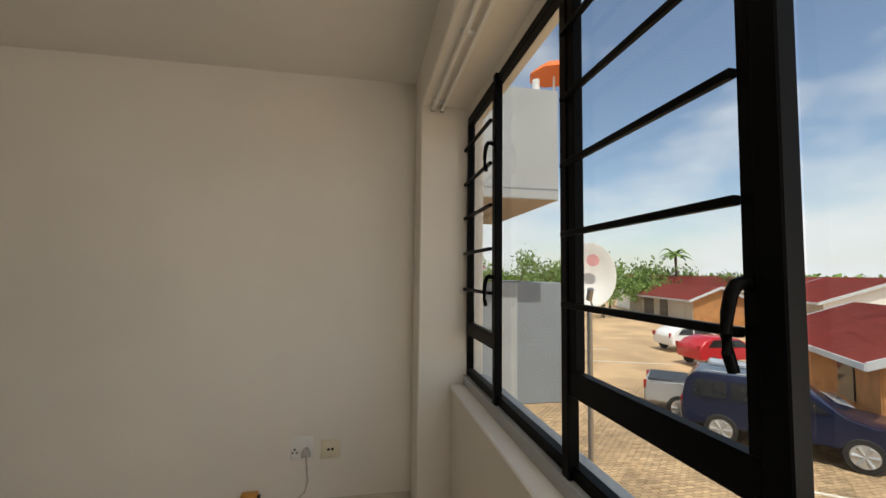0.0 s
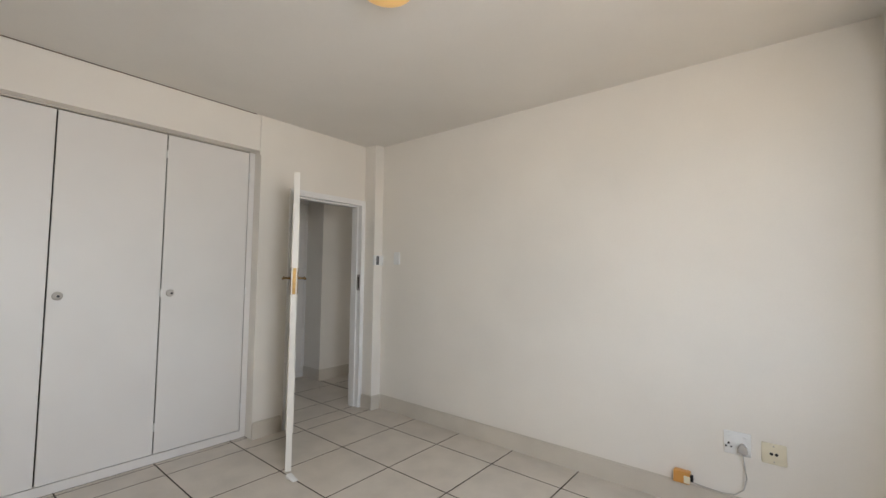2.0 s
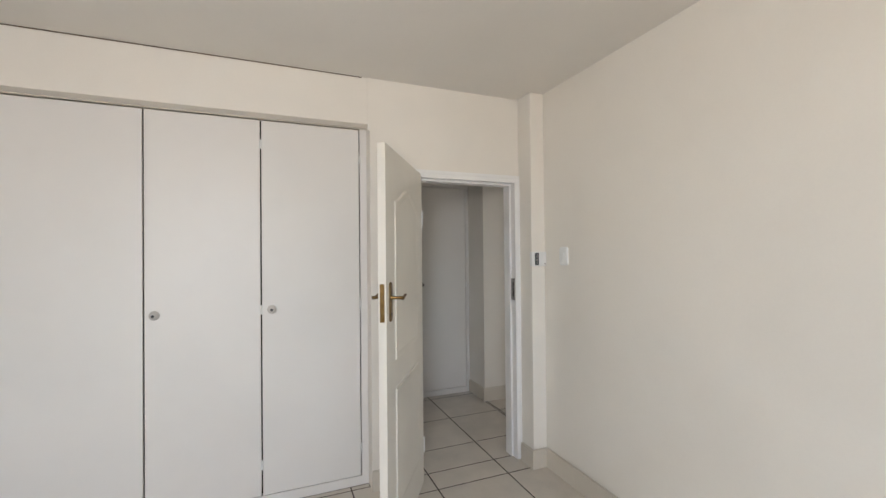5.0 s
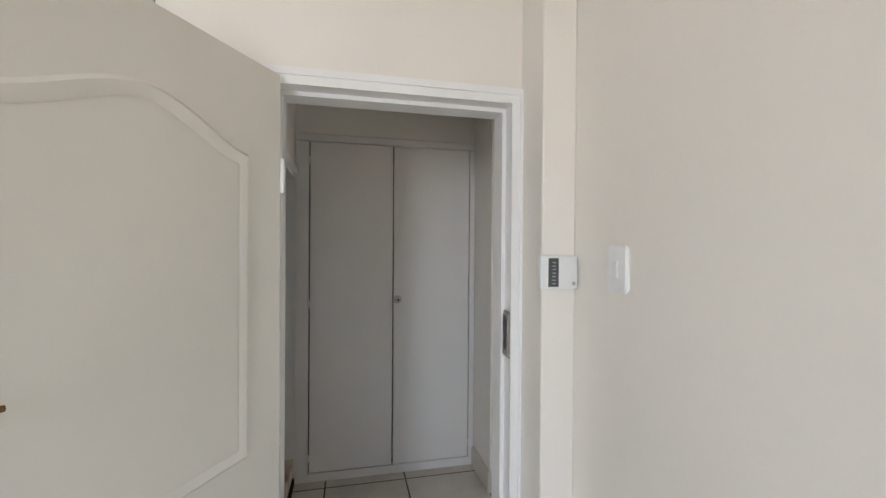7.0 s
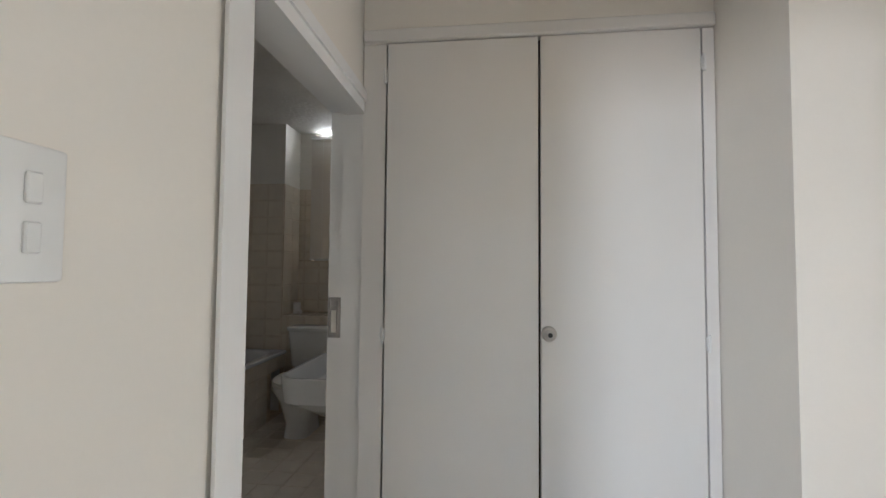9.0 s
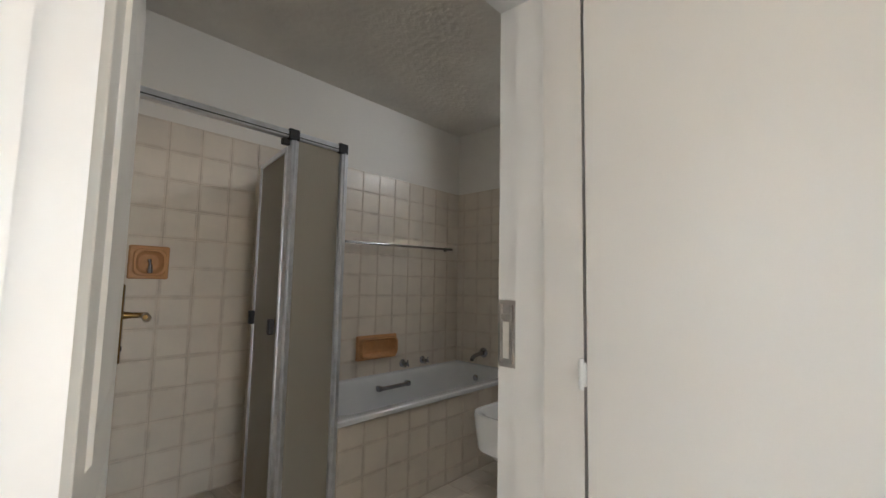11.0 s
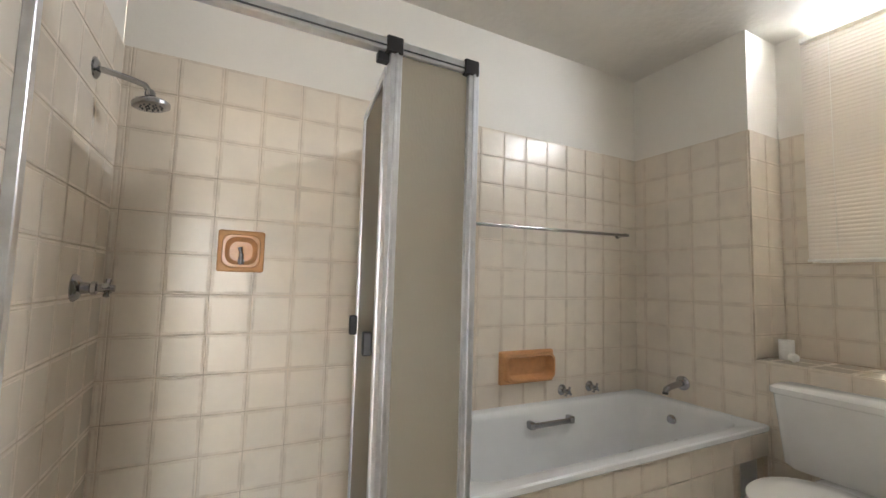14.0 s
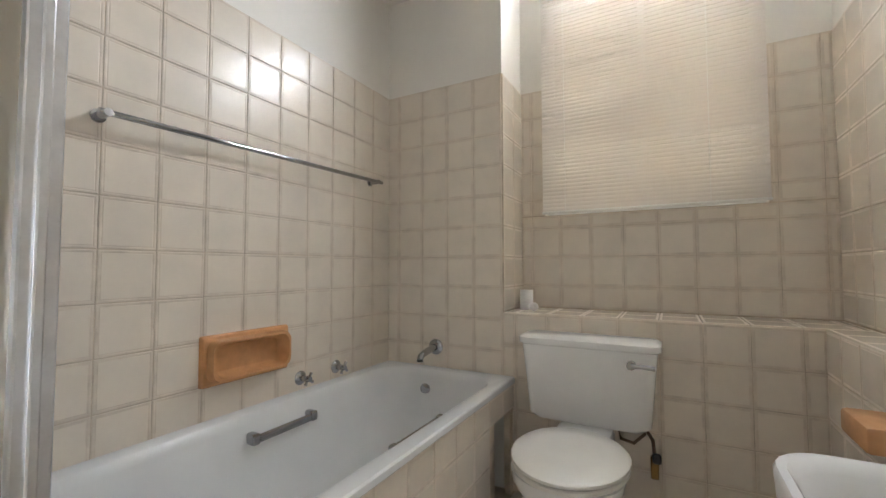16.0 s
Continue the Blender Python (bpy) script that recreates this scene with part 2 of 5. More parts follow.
M_SEA = surface("sea", (0.08, 0.14, 0.19), 0.25, var=0.1, scale=0.01, fine=0.4, bump=0.2)
M_ROADLINE = surface("white_road_paint", (0.70, 0.66, 0.58), 0.8, var=0.15)
M_PINK = surface("faded_red_print", (0.62, 0.30, 0.30), 0.5, var=0.1, bump=0.0)
M_BRICKPAVE = surface("sandy_clay_paver", (0.44, 0.31, 0.18), 0.85, var=0.2, scale=0.6, fine=14, bump=0.2)
isl = M_BRICKPAVE.node_tree.nodes.new("ShaderNodeNewGeometry")
isl_m = M_BRICKPAVE.node_tree.nodes.new("ShaderNodeMapRange")
isl_m.inputs["To Min"].default_value, isl_m.inputs["To Max"].default_value = 0.7, 1.2
M_BRICKPAVE.node_tree.links.new(isl.outputs["Random Per Island"], isl_m.inputs["Value"])
M_BRICKPAVE.node_tree.links.new(isl_m.outputs["Result"], [q for q in M_BRICKPAVE.node_tree.nodes if q.type == "HUE_SAT"][0].inputs["Value"])
M_UMB = surface("orange_canvas", (0.75, 0.16, 0.03), 0.8, var=0.08)


# ---- mesh helpers ----
def box(bm, x0, y0, z0, x1, y1, z1, bev=0.0, seg=1):
    r = bmesh.ops.create_cube(bm, size=1.0)
    vs = r["verts"]
    bmesh.ops.scale(bm, vec=(abs(x1 - x0), abs(y1 - y0), abs(z1 - z0)), verts=vs)
    bmesh.ops.translate(bm, vec=((x0 + x1) / 2, (y0 + y1) / 2, (z0 + z1) / 2), verts=vs)
    if bev:
        es = list({e for v in vs for e in v.link_edges})
        bmesh.ops.bevel(bm, geom=es, offset=bev, segments=seg, profile=0.5, affect="EDGES", clamp_overlap=True)
    return vs


def rod(bm, a, b, r, r2=None, n=16):
    a, b = Vector(a), Vector(b)
    d = b - a
    m = Matrix.Translation((a + b) / 2) @ d.to_track_quat("Z", "Y").to_matrix().to_4x4()
    bmesh.ops.create_cone(bm, cap_ends=True, segments=n, radius1=r, radius2=r if r2 is None else r2, depth=d.length, matrix=m)


def tube(bm, pts, r, n=10):
    """A round bar through the points, as joined rings."""
    pts = [Vector(p) for p in pts]
    rings = []
    for i, p in enumerate(pts):
        d = (pts[min(i + 1, len(pts) - 1)] - pts[max(i - 1, 0)]).normalized()
        m = d.to_track_quat("Z", "Y").to_matrix()
        rad = r[i] if isinstance(r, (list, tuple)) else r
        rings.append([bm.verts.new(p + m @ Vector((rad * math.cos(a), rad * math.sin(a), 0))) for a in (2 * math.pi * k / n for k in range(n))])
    for u, v in zip(rings, rings[1:]):
        for k in range(n):
            bm.faces.new((u[k], u[(k + 1) % n], v[(k + 1) % n], v[k]))
    bm.faces.new(rings[0][::-1]), bm.faces.new(rings[-1])


def lathe(bm, profile, m=Matrix(), n=24, sx=1.0, sy=1.0):
    """Turns (radius, height) pairs round the local z axis."""
    rings = [[bm.verts.new(m @ Vector((r * sx * math.cos(a), r * sy * math.sin(a), h))) for a in (2 * math.pi * k / n for k in range(n))] for r, h in profile]
    for u, v in zip(rings, rings[1:]):
        for k in range(n):
            bm.faces.new((u[k], u[(k + 1) % n], v[(k + 1) % n], v[k]))
    if profile[0][0] > 1e-6:
        bm.faces.new(rings[0][::-1])
    if profile[-1][0] > 1e-6:
        bm.faces.new(rings[-1])


def loft(bm, rings, close=(True, True)):
    """Joins rings of equally many points."""
    vs = [[bm.verts.new(p) for p in ring] for ring in rings]
    n = len(vs[0])
    for u, v in zip(vs, vs[1:]):
        for k in range(n):
            bm.faces.new((u[k], u[(k + 1) % n], v[(k + 1) % n], v[k]))
    if close[0]:
        bm.faces.new(vs[0][::-1])
    if close[1]:
        bm.faces.new(vs[-1])


def rounded(cx, cy, hx, hy, r, z, n=6):
    """A rounded rectangle, as a ring of points at height z."""
    pts = []
    for sx, sy, a0 in ((1, 1, 0), (-1, 1, 90), (-1, -1, 180), (1, -1, 270)):
        for k in range(n + 1):
            a = radians(a0 + 90 * k / n)
            pts.append((cx + sx * (hx - r) + r * math.cos(a), cy + sy * (hy - r) + r * math.sin(a), z))
    return pts


def prism(bm, outline, axis, lo, hi, bev=0.0):
    """Extrudes an outline of 2D points along an axis: 'y' takes (x, z), 'x' takes (y, z), 'z' takes (x, y)."""
    def at(p, h):
        return {"y": (p[0], h, p[1]), "x": (h, p[0], p[1]), "z": (p[0], p[1], h)}[axis]
    loft(bm, [[at(p, lo) for p in outline], [at(p, hi) for p in outline]])
    if bev:
        bmesh.ops.bevel(bm, geom=bm.edges[:], offset=bev, segments=2, profile=0.5, affect="EDGES", clamp_overlap=True)


def finish(bm, name, mats, smooth=False):
    bmesh.ops.recalc_face_normals(bm, faces=bm.faces[:])
    me = bpy.data.meshes.new(name)
    bm.to_mesh(me)
    bm.free()
    for m in mats if isinstance(mats, (list, tuple)) else (mats,):
        me.materials.append(m)
    if smooth:
        me.polygons.foreach_set("use_smooth", [True] * len(me.polygons))
        me.set_sharp_from_angle(angle=radians(38))
    return me


def part(name, bm, material, parent=None, label="", smooth=True):
    ob = new(name, finish(bm, name, material, smooth))
    if parent is not None:
        ob.parent = parent
        ob.matrix_parent_inverse = parent.matrix_world.inverted()
    return tagged(ob, label)


def thing(name, m, label, category, group="", kind=""):
    ob = new(name)
    ob.empty_display_size = 0.1
    ob.matrix_world = m
    bpy.context.view_layer.update()
    return tagged(ob, label, category, group, kind)


def boxes(*rows, bev=0.0, seg=1):
    bm = bmesh.new()
    for r in rows:
        box(bm, *r, bev=bev, seg=seg)
    return bm


def structure(name, rows, material, label, category, bev=0.0):
    return tagged(part(name, boxes(*rows, bev=bev), material, None, label, smooth=False), category=category, kind="structure")


# ---- plan ----
WX, EX, NY, SY = -3.5, 0.25, 2.77, -0.5          # bedroom inner faces
WT = 0.115                                        # inner wall thickness
CEIL = 2.65
DY0, DY1, DTOP = 1.865, 2.62, 2.03                # bedroom door opening
COX, CSY, CNY = -4.985, 1.745, 2.96               # corridor: cupboard face, south wall, north return
CCEIL = 2.52
BS, BN, BW, BR, BE = -0.344, 1.655, -6.93, -7.24, -4.06   # bathroom
BCEIL, BF = 2.754, 0.10
BCS, BDX0, BDX1 = 1.775, -4.83, -4.031                        # bathroom door opening
BATH = Matrix.Translation((-0.455, 0.065, 0.064)) @ Matrix.Scale(0.945, 4)   # the bathroom's own axes, set into the flat
WIN_Y0, WIN_Y1, WIN_Z0, WIN_Z1, WIN_X = -0.2, 2.50, 0.875, 2.35, 0.53

# ---- bedroom shell ----
wall_n = structure("wall_north", [(WX - WT, NY, -0.1, 0.62, NY + 0.2, 2.9)], M_WALL, "smooth cream painted bedroom wall", "wall")
wall_w = structure("wall_west", [(WX - WT, 1.55, -0.1, WX, DY0 - 0.045, 2.9), (WX - WT, DY1 + 0.045, -0.1, WX, NY, 2.9),
                                 (WX - WT, DY0 - 0.045, DTOP + 0.05, WX, DY1 + 0.045, 2.9)], M_WALL, "cream painted wall round the bedroom door", "wall")
structure("wall_pilaster", [(WX, NY - 0.112, 0, WX + 0.165, NY, CEIL)], M_WALL, "slim cream painted pilaster in the bedroom corner", "pilaster", 0.004)
structure("wall_south", [(-4.2, SY - 0.2, -0.1, 0.62, SY, 2.9)], M_WALL, "cream painted bedroom wall behind the cupboard end", "wall")
structure("wall_wardrobe_back", [(-4.06, SY, -0.1, -4.002, BS - 0.002, 2.9)], M_WALL, "plain wall behind the built-in wardrobe", "wall")
structure("wall_wardrobe_bulkhead", [(-4.0, SY, 2.35, WX - 0.002, 1.549, CEIL + 0.1)], M_WALL, "cream bulkhead above the built-in wardrobe", "wall")
structure("wall_east", [(EX, SY, -0.1, 0.62, WIN_Y0, 2.9), (EX, WIN_Y1, -0.1, 0.62, NY, 2.9),
                        (EX, WIN_Y0, 2.40, 0.62, WIN_Y1, 2.9), (0.44, WIN_Y0, -0.1, 0.62, WIN_Y1, 0.80)], M_WALL, "cream window wall with a deep recess", "wall", 0.006)
structure("window_sill", [(0.425, WIN_Y0, 0.80, 0.62, WIN_Y1, 0.825)], M_WALLW, "white painted window sill", "window sill", 0.006)
structure("ceiling_bedroom", [(-4.2, SY - 0.2, CEIL, 0.62, NY + 0.2, CEIL + 0.12)], M_CEIL, "off-white painted bedroom ceiling", "ceiling")
structure("floor", [(-4.2, SY - 0.2, -0.12, 0.62, NY + 0.2, -0.0016), (-5.7, 1.72, -0.12, -4.2, 5.2, -0.0016), (-4.2, NY + 0.2, -0.12, -3.0, 5.2, -0.0016)], M_FGROUT, "dark grouted floor under the tiles", "floor")

structure("trim_ceiling_crack", [(WX - 0.003, SY + 0.03, CEIL - 0.005, WX + 0.003, 1.5, CEIL - 0.001)], M_BARK, "thin dark crack line under the ceiling", "crack")

# ---- corridor shell ----
OX0, OX1, OTOP, OBACK = -5.066, -4.217, 2.03, 1.629     # hole for the bathroom door frame
structure("wall_corridor_south", [(OX1, OBACK, -0.1, WX - WT, CSY, 2.9), (-7.6, OBACK + 0.076, -0.1, OX0, CSY, 2.9), (OX0, OBACK, OTOP, OX1, CSY, 2.9),
                                  (-5.133, OBACK, -0.1, OX0, OBACK + 0.076, 2.9)], M_WALL, "cream corridor wall with the bathroom doorway", "wall")
structure("wall_corridor_north", [(-5.7, CNY, -0.1, -4.65, CNY + 0.15, 2.9), (-4.8, CNY + 0.15, -0.1, -4.65, 5.0, 2.9)], M_WALL, "cream corridor return wall", "wall")
structure("wall_passage_east", [(WX - WT, NY + 0.2, -0.1, WX, 5.0, 2.9)], M_WALL, "plain cream passage wall", "wall")
# out of view; its opening is added so that light reaches the corridor
structure("wall_passage_end", [(-4.8, 5.0, -0.1, -4.6, 5.15, 2.9), (-3.7, 5.0, -0.1, WX, 5.15, 2.9), (-4.6, 5.0, 2.3, -3.7, 5.15, 2.9)], M_WALL, "unseen passage end wall with an opening added to let in light", "wall")
structure("wall_cupboard_back", [(-5.75, CSY, -0.1, -5.65, CNY, 2.9)], M_WALL, "wall behind the hall cupboard", "wall")
structure("wall_cupboard_bulkhead", [(-5.65, CSY, 2.262, COX - 0.012, CNY, CCEIL)], M_WALL, "cream bulkhead above the hall cupboard", "wall")
structure("ceiling_corridor", [(-5.75, CSY - 0.04, CCEIL, WX - WT, 5.15, CCEIL + 0.12)], M_CEIL, "off-white corridor ceiling", "ceiling")

# ---- bathroom shell ----
wall_bs = structure("wall_bath_south", [(BR - 0.3, BS - 0.2, -0.1, BE - 0.001, BS, 2.95)], M_WALLW, "white wall above cream tiles beside the bath", "wall")
wall_bw = structure("wall_bath_west", [(BR - 0.22, BS, -0.1, BW, 0.365, 2.95)], M_WALLW, "white pier above cream tiles at the bath's end", "wall", 0.0)
wall_br = structure("wall_bath_window", [(BR - 0.22, 0.365, -0.1, BW, BN + 0.08, 0.955), (BR - 0.22, 0.365, 0.955, BR, BN + 0.08, 1.47), (BR - 0.22, 0.365, 1.47, BR, 0.50, 2.95),
                                         (BR - 0.22, 1.50, 1.47, BR, BN + 0.08, 2.95), (BR - 0.22, 0.50, 2.70, BR, 1.50, 2.95)], M_WALLW, "bathroom window wall, tiled below white paint", "wall")
wall_bn = structure("wall_bath_north_ledge", [(BW, 1.60, -0.1, -4.95, BN + 0.08, 0.955)], M_WALLW, "low tiled ledge wall along the bathroom", "wall")
wall_be = structure("wall_bath_east", [(BE, BS, -0.1, -4.002, 1.42, 2.95), (-4.012, 1.42, -0.1, -4.002, BN, 2.95)], M_WALLW, "tiled shower wall with white paint above", "wall")
structure("ceiling_bathroom", [(BR - 0.22, BS - 0.2, BCEIL, BE + 0.1, BN + 0.12, BCEIL + 0.12)], M_CEILT, "stippled white bathroom ceiling", "ceiling")
floor_b = structure("floor_bathroom", [(BR, BS, -0.1, BE, BN + 0.1, BF - 0.006)], M_BGROUT, "tiled bathroom floor", "floor")


# ---- frames, skirting ----
def baseboard(name, pts, label="stone-beige painted baseboard with a rounded top"):
    bm = bmesh.new()
    for (x0, y0, x1, y1) in pts:
        vs = box(bm, x0, y0, 0.0, x1, y1, 0.135)
        top = [e for e in {e for v in vs for e in v.link_edges} if all(v.co.z > 0.13 for v in e.verts)]
        bmesh.ops.bevel(bm, geom=top, offset=0.007, segments=2, affect="EDGES")
        vs = box(bm, min(x0, x1) - 0.0015, min(y0, y1) - 0.0015, 0.0, max(x0, x1) + 0.0015, max(y0, y1) + 0.0015, 0.108)
    return tagged(part(name, bm, M_BASE, None, label), category="baseboard", kind="structure")


baseboard("baseboard_north", [(WX + 0.181, NY - 0.016, EX, NY)])
baseboard("baseboard_pilaster", [(WX + 0.165, NY - 0.128, WX + 0.181, NY), (WX + 0.03, NY - 0.128, WX + 0.165, NY - 0.112)])
baseboard("baseboard_west", [(WX, 1.55, WX + 0.016, DY0 - 0.07)])
baseboard("baseboard_south", [(-3.60, SY, EX, SY + 0.016)])
baseboard("baseboard_wardrobe_end", [(-3.606, SY + 0.016, -3.588, -0.305)])
baseboard("baseboard_corridor", [(COX, CNY - 0.016, -4.65, CNY), (-4.65, CNY - 0.016, -4.634, 5.0), (BDX1 + 0.11, CSY, WX - WT - 0.0, CSY + 0.016)])


def steel_frame_x(name, x_room, x_back, y0, y1, top, label):
    """A pressed steel door frame in a wall that runs along y."""
    s = 1 if x_room > x_back else -1
    e = thing(name, pose(x_room, (y0 + y1) / 2, 0), label, "door frame", kind="structure")
    w, lip = 0.05, 0.012
    xs = sorted((x_room + s * lip, x_back - s * lip))
    xm = x_room - s * 0.045
    for nm, a, b in (("jamb", y0 - w, y0), ("jamb", y1, y1 + w)):
        inner = b if a < y0 else a
        d = 1 if a < y0 else -1
        bm = boxes((xs[0], a, 0, xs[1], b, top + w))
        st = sorted((xm, x_back - s * lip))
        box(bm, st[0], min(inner, inner + d * 0.014), 0, st[1], max(inner, inner + d * 0.014), top, )
        st = sorted((x_room + s * lip, x_room + s * (lip + 0.006)))
        o = a if a < y0 else b
        box(bm, st[0], min(o, o + d * 0.022), 0, st[1], max(o, o + d * 0.022), top + w)
        part(nm, bm, M_FRAME, e, smooth=False)
    bm = boxes((xs[0], y0, top, xs[1], y1, top + w))
    st = sorted((xm, x_back - s * lip))
    box(bm, st[0], y0 + 0.014, top - 0.014, st[1], y1 - 0.014, top)
    st = sorted((x_room + s * lip, x_room + s * (lip + 0.006)))
    box(bm, st[0], y0 - w + 0.022, top + w - 0.022, st[1], y1 + w - 0.022, top + w)
    part("head", bm, M_FRAME, e, smooth=False)
    return e


fr = steel_frame_x("door_frame_1", WX, WX - WT, DY0, DY1, DTOP, "white painted pressed steel frame of the bedroom door")
strike = boxes((WX - 0.042, DY1 - 0.004, 1.165, WX + 0.008, DY1 - 0.001, 1.325))
box(strike, WX - 0.030, DY1 - 0.012, 1.175, WX - 0.022, DY1 - 0.003, 1.315)
box(strike, WX + 0.002, DY1 - 0.012, 1.175, WX + 0.008, DY1 - 0.003, 1.315)
part("strike_plate", strike, M_STEEL, fr, "worn dark steel strike plate", smooth=False)
# flat dark plate: the hole's shade as colour
part("strike_hole", boxes((WX - 0.02, DY1 - 0.0055, 1.19, WX - 0.004, DY1 - 0.004, 1.30)), M_DARK, fr, "latch hole, a dark plate in place of its shade", smooth=False)

fb = thing("door_frame_2", pose((BDX0 + BDX1) / 2, BCS, 0), "white painted pressed steel frame of the bathroom door", "door frame", kind="structure")
for a, b in ((BDX0 - 0.05, BDX0), (BDX1, BDX1 + 0.05)):
    left = a < BDX0
    bm = boxes((a, BN - 0.012, 0, b, BCS + 0.012, DTOP + 0.05))
    i0, i1 = (BDX0, BDX0 + 0.014) if left else (BDX1 - 0.014, BDX1)
    box(bm, i0, BN + 0.045, 0, i1, BCS + 0.012, DTOP)
    o0, o1 = (a - 0.03, a + 0.022) if left else (b - 0.022, b + 0.03)
    box(bm, o0, BCS + 0.012, 0, o1, BCS + 0.020, DTOP + 0.07)
    part("jamb", bm, M_FRAME, fb, smooth=False)
bm = boxes((BDX0, BN - 0.012, DTOP, BDX1, BCS + 0.012, DTOP + 0.05))
box(bm, BDX0 + 0.014, BN + 0.045, DTOP - 0.014, BDX1 - 0.014, BCS + 0.012, DTOP)
box(bm, BDX0 - 0.028, BCS + 0.012, DTOP + 0.028, BDX1 + 0.028, BCS + 0.020, DTOP + 0.07)
part("head", bm, M_FRAME, fb, smooth=False)
strike = boxes((BDX0 + 0.001, BN - 0.008, 1.145, BDX0 + 0.004, BN + 0.040, 1.30))
box(strike, BDX0 + 0.003, BN - 0.004, 1.155, BDX0 + 0.012, BN + 0.002, 1.29)
box(strike, BDX0 + 0.003, BN + 0.026, 1.155, BDX0 + 0.012, BN + 0.032, 1.29)
box(strike, BDX0 + 0.003, BN + 0.002, 1.255, BDX0 + 0.010, BN + 0.026, 1.268)
part("strike_plate", strike, M_STEEL, fb, "worn steel strike plate", smooth=False)
part("strike_hole", boxes((BDX0 + 0.004, BN + 0.004, 1.165, BDX0 + 0.0055, BN + 0.024, 1.25)), M_WALLW, fb, "plastered latch hole", smooth=False)
structure("threshold", [(BDX0, BN - 0.01, 0.0, BDX1, BCS, BF - 0.004)], M_BGROUT, "low step at the bathroom doorway", "threshold", 0.004)


# ---- doors ----
def panel_outline(x0, x1, z0, z1, arch):
    pts = [(x0, z0), (x1, z0), (x1, z1)]
    n = 14
    for k in range(1, n):
        u = k / n
        pts.append((x1 + (x0 - x1) * u, z1 + arch * (math.sin(math.pi * u) ** 1.6)))
    return pts + [(x0, z1)]


def panel_door(name, m, width, height, label, hz=1.245, back=0.065):
    """A moulded two-panel leaf; local x runs from the hinge, y through the leaf."""
    d = thing(name, m, label, "door", kind="structure")
    bm = boxes((0, -0.02, 0.008, width, 0.02, height), bev=0.0015)
    bm.transform(m)
    leaf = part("leaf", bm, M_DOOR, d, smooth=False)
    for side in (1, -1):
        for z0, z1, arch in ((0.98, height - 0.26, 0.09), (0.2, 0.84, 0.0)):
            x0, x1 = 0.125, width - 0.15
            bm = bmesh.new()
            outer = panel_outline(x0, x1, z0, z1, arch)
            cx, cz = (x0 + x1) / 2, (z0 + z1) / 2

            def inset(k, h):
                return [(p[0] + (k if p[0] < cx else -k) * (1 if abs(p[0] - cx) > 0.02 else abs(p[0] - cx) / 0.02), side * h, p[1] + (k if p[1] < cz else -k)) for p in outer]
            rings = [inset(0.0, 0.0200), inset(0.007, 0.0265), inset(0.018, 0.0255), inset(0.030, 0.0207)]
            loft(bm, rings, close=(False, False))
            inner = [bm.verts.new(p) for p in inset(0.034, 0.0216)]
            bm.faces.new(inner)
            bm.transform(m)
            part("moulding", bm, M_DOOR, leaf)
    x = width - back
    for side in (1, -1):
        y = side * 0.0205
        bm = bmesh.new()
        ring = []
        for k in range(24):
            a = 2 * math.pi * k / 24
            ring.append((x + 0.022 * math.cos(a), y, hz + (0.075 if math.sin(a) >= 0 else -0.075) + 0.022 * math.sin(a)))
        loft(bm, [ring, [(x + (p[0] - x) * 0.86, y + side * 0.006, hz + (p[2] - hz) * 0.97) for p in ring]])
        bm.transform(m)
        plate = part("handle_plate", bm, M_BRASS, d, "aged brass handle plate")
        bm = bmesh.new()
        tube(bm, [(x, y, hz + 0.02), (x, y + side * 0.022, hz + 0.02), (x - 0.003, y + side * 0.040, hz + 0.02), (x - 0.014, y + side * 0.050, hz + 0.019), (x - 0.035, y + side * 0.053, hz + 0.015), (x - 0.06, y + side * 0.053, hz + 0.017), (x - 0.09, y + side * 0.051, hz + 0.026), (x - 0.115, y + side * 0.05, hz + 0.023)],
             [0.011, 0.007, 0.007, 0.009, 0.010, 0.0065, 0.0065, 0.005], 12)
        bm.transform(m)
        part("lever", bm, M_BRASS, plate, "curved aged brass lever")
        bm = bmesh.new()
        rod(bm, (x, y + side * 0.004, hz - 0.06), (x, y + side * 0.008, hz - 0.06), 0.006)
        bm.transform(m)
        part("keyhole", bm, M_BLACKPL, plate, "small dark keyhole")
    bm = boxes((width - 0.001, -0.011, hz - 0.09, width + 0.002, 0.011, hz + 0.09))
    box(bm, width + 0.001, -0.006, hz + 0.01, width + 0.010, 0.006, hz + 0.03)
    bm.transform(m)
    part("latch_plate", bm, M_BRASS, d, "brass mortice latch plate")
    for z in (0.25, 1.75):
        bm = bmesh.new()
        rod(bm, (-0.006, 0.022, z - 0.05), (-0.006, 0.022, z + 0.05), 0.006, n=10)
        bm.transform(m)
        part("hinge", bm, M_FRAME, d)
    return d


hx, hy, ex, ey = WX + 0.022, DY0 + 0.004, -2.772, 1.447
ang = math.degrees(math.atan2(ey - hy, ex - hx))
panel_door("door_1", pose(hx, hy, 0, 0, 0, ang), math.hypot(ex - hx, ey - hy), 2.045, "open moulded off-white bedroom door with brass lever", 1.285)
hx, hy, ex, ey = -4.05, BN - 0.02, -4.192, 0.93
ang = math.degrees(math.atan2(ey - hy, ex - hx))
panel_door("door_2", pose(hx, hy, BF, 0, 0, ang), math.hypot(ex - hx, ey - hy), 2.03 - BF, "open moulded off-white bathroom door with brass lever", 1.125, 0.045)


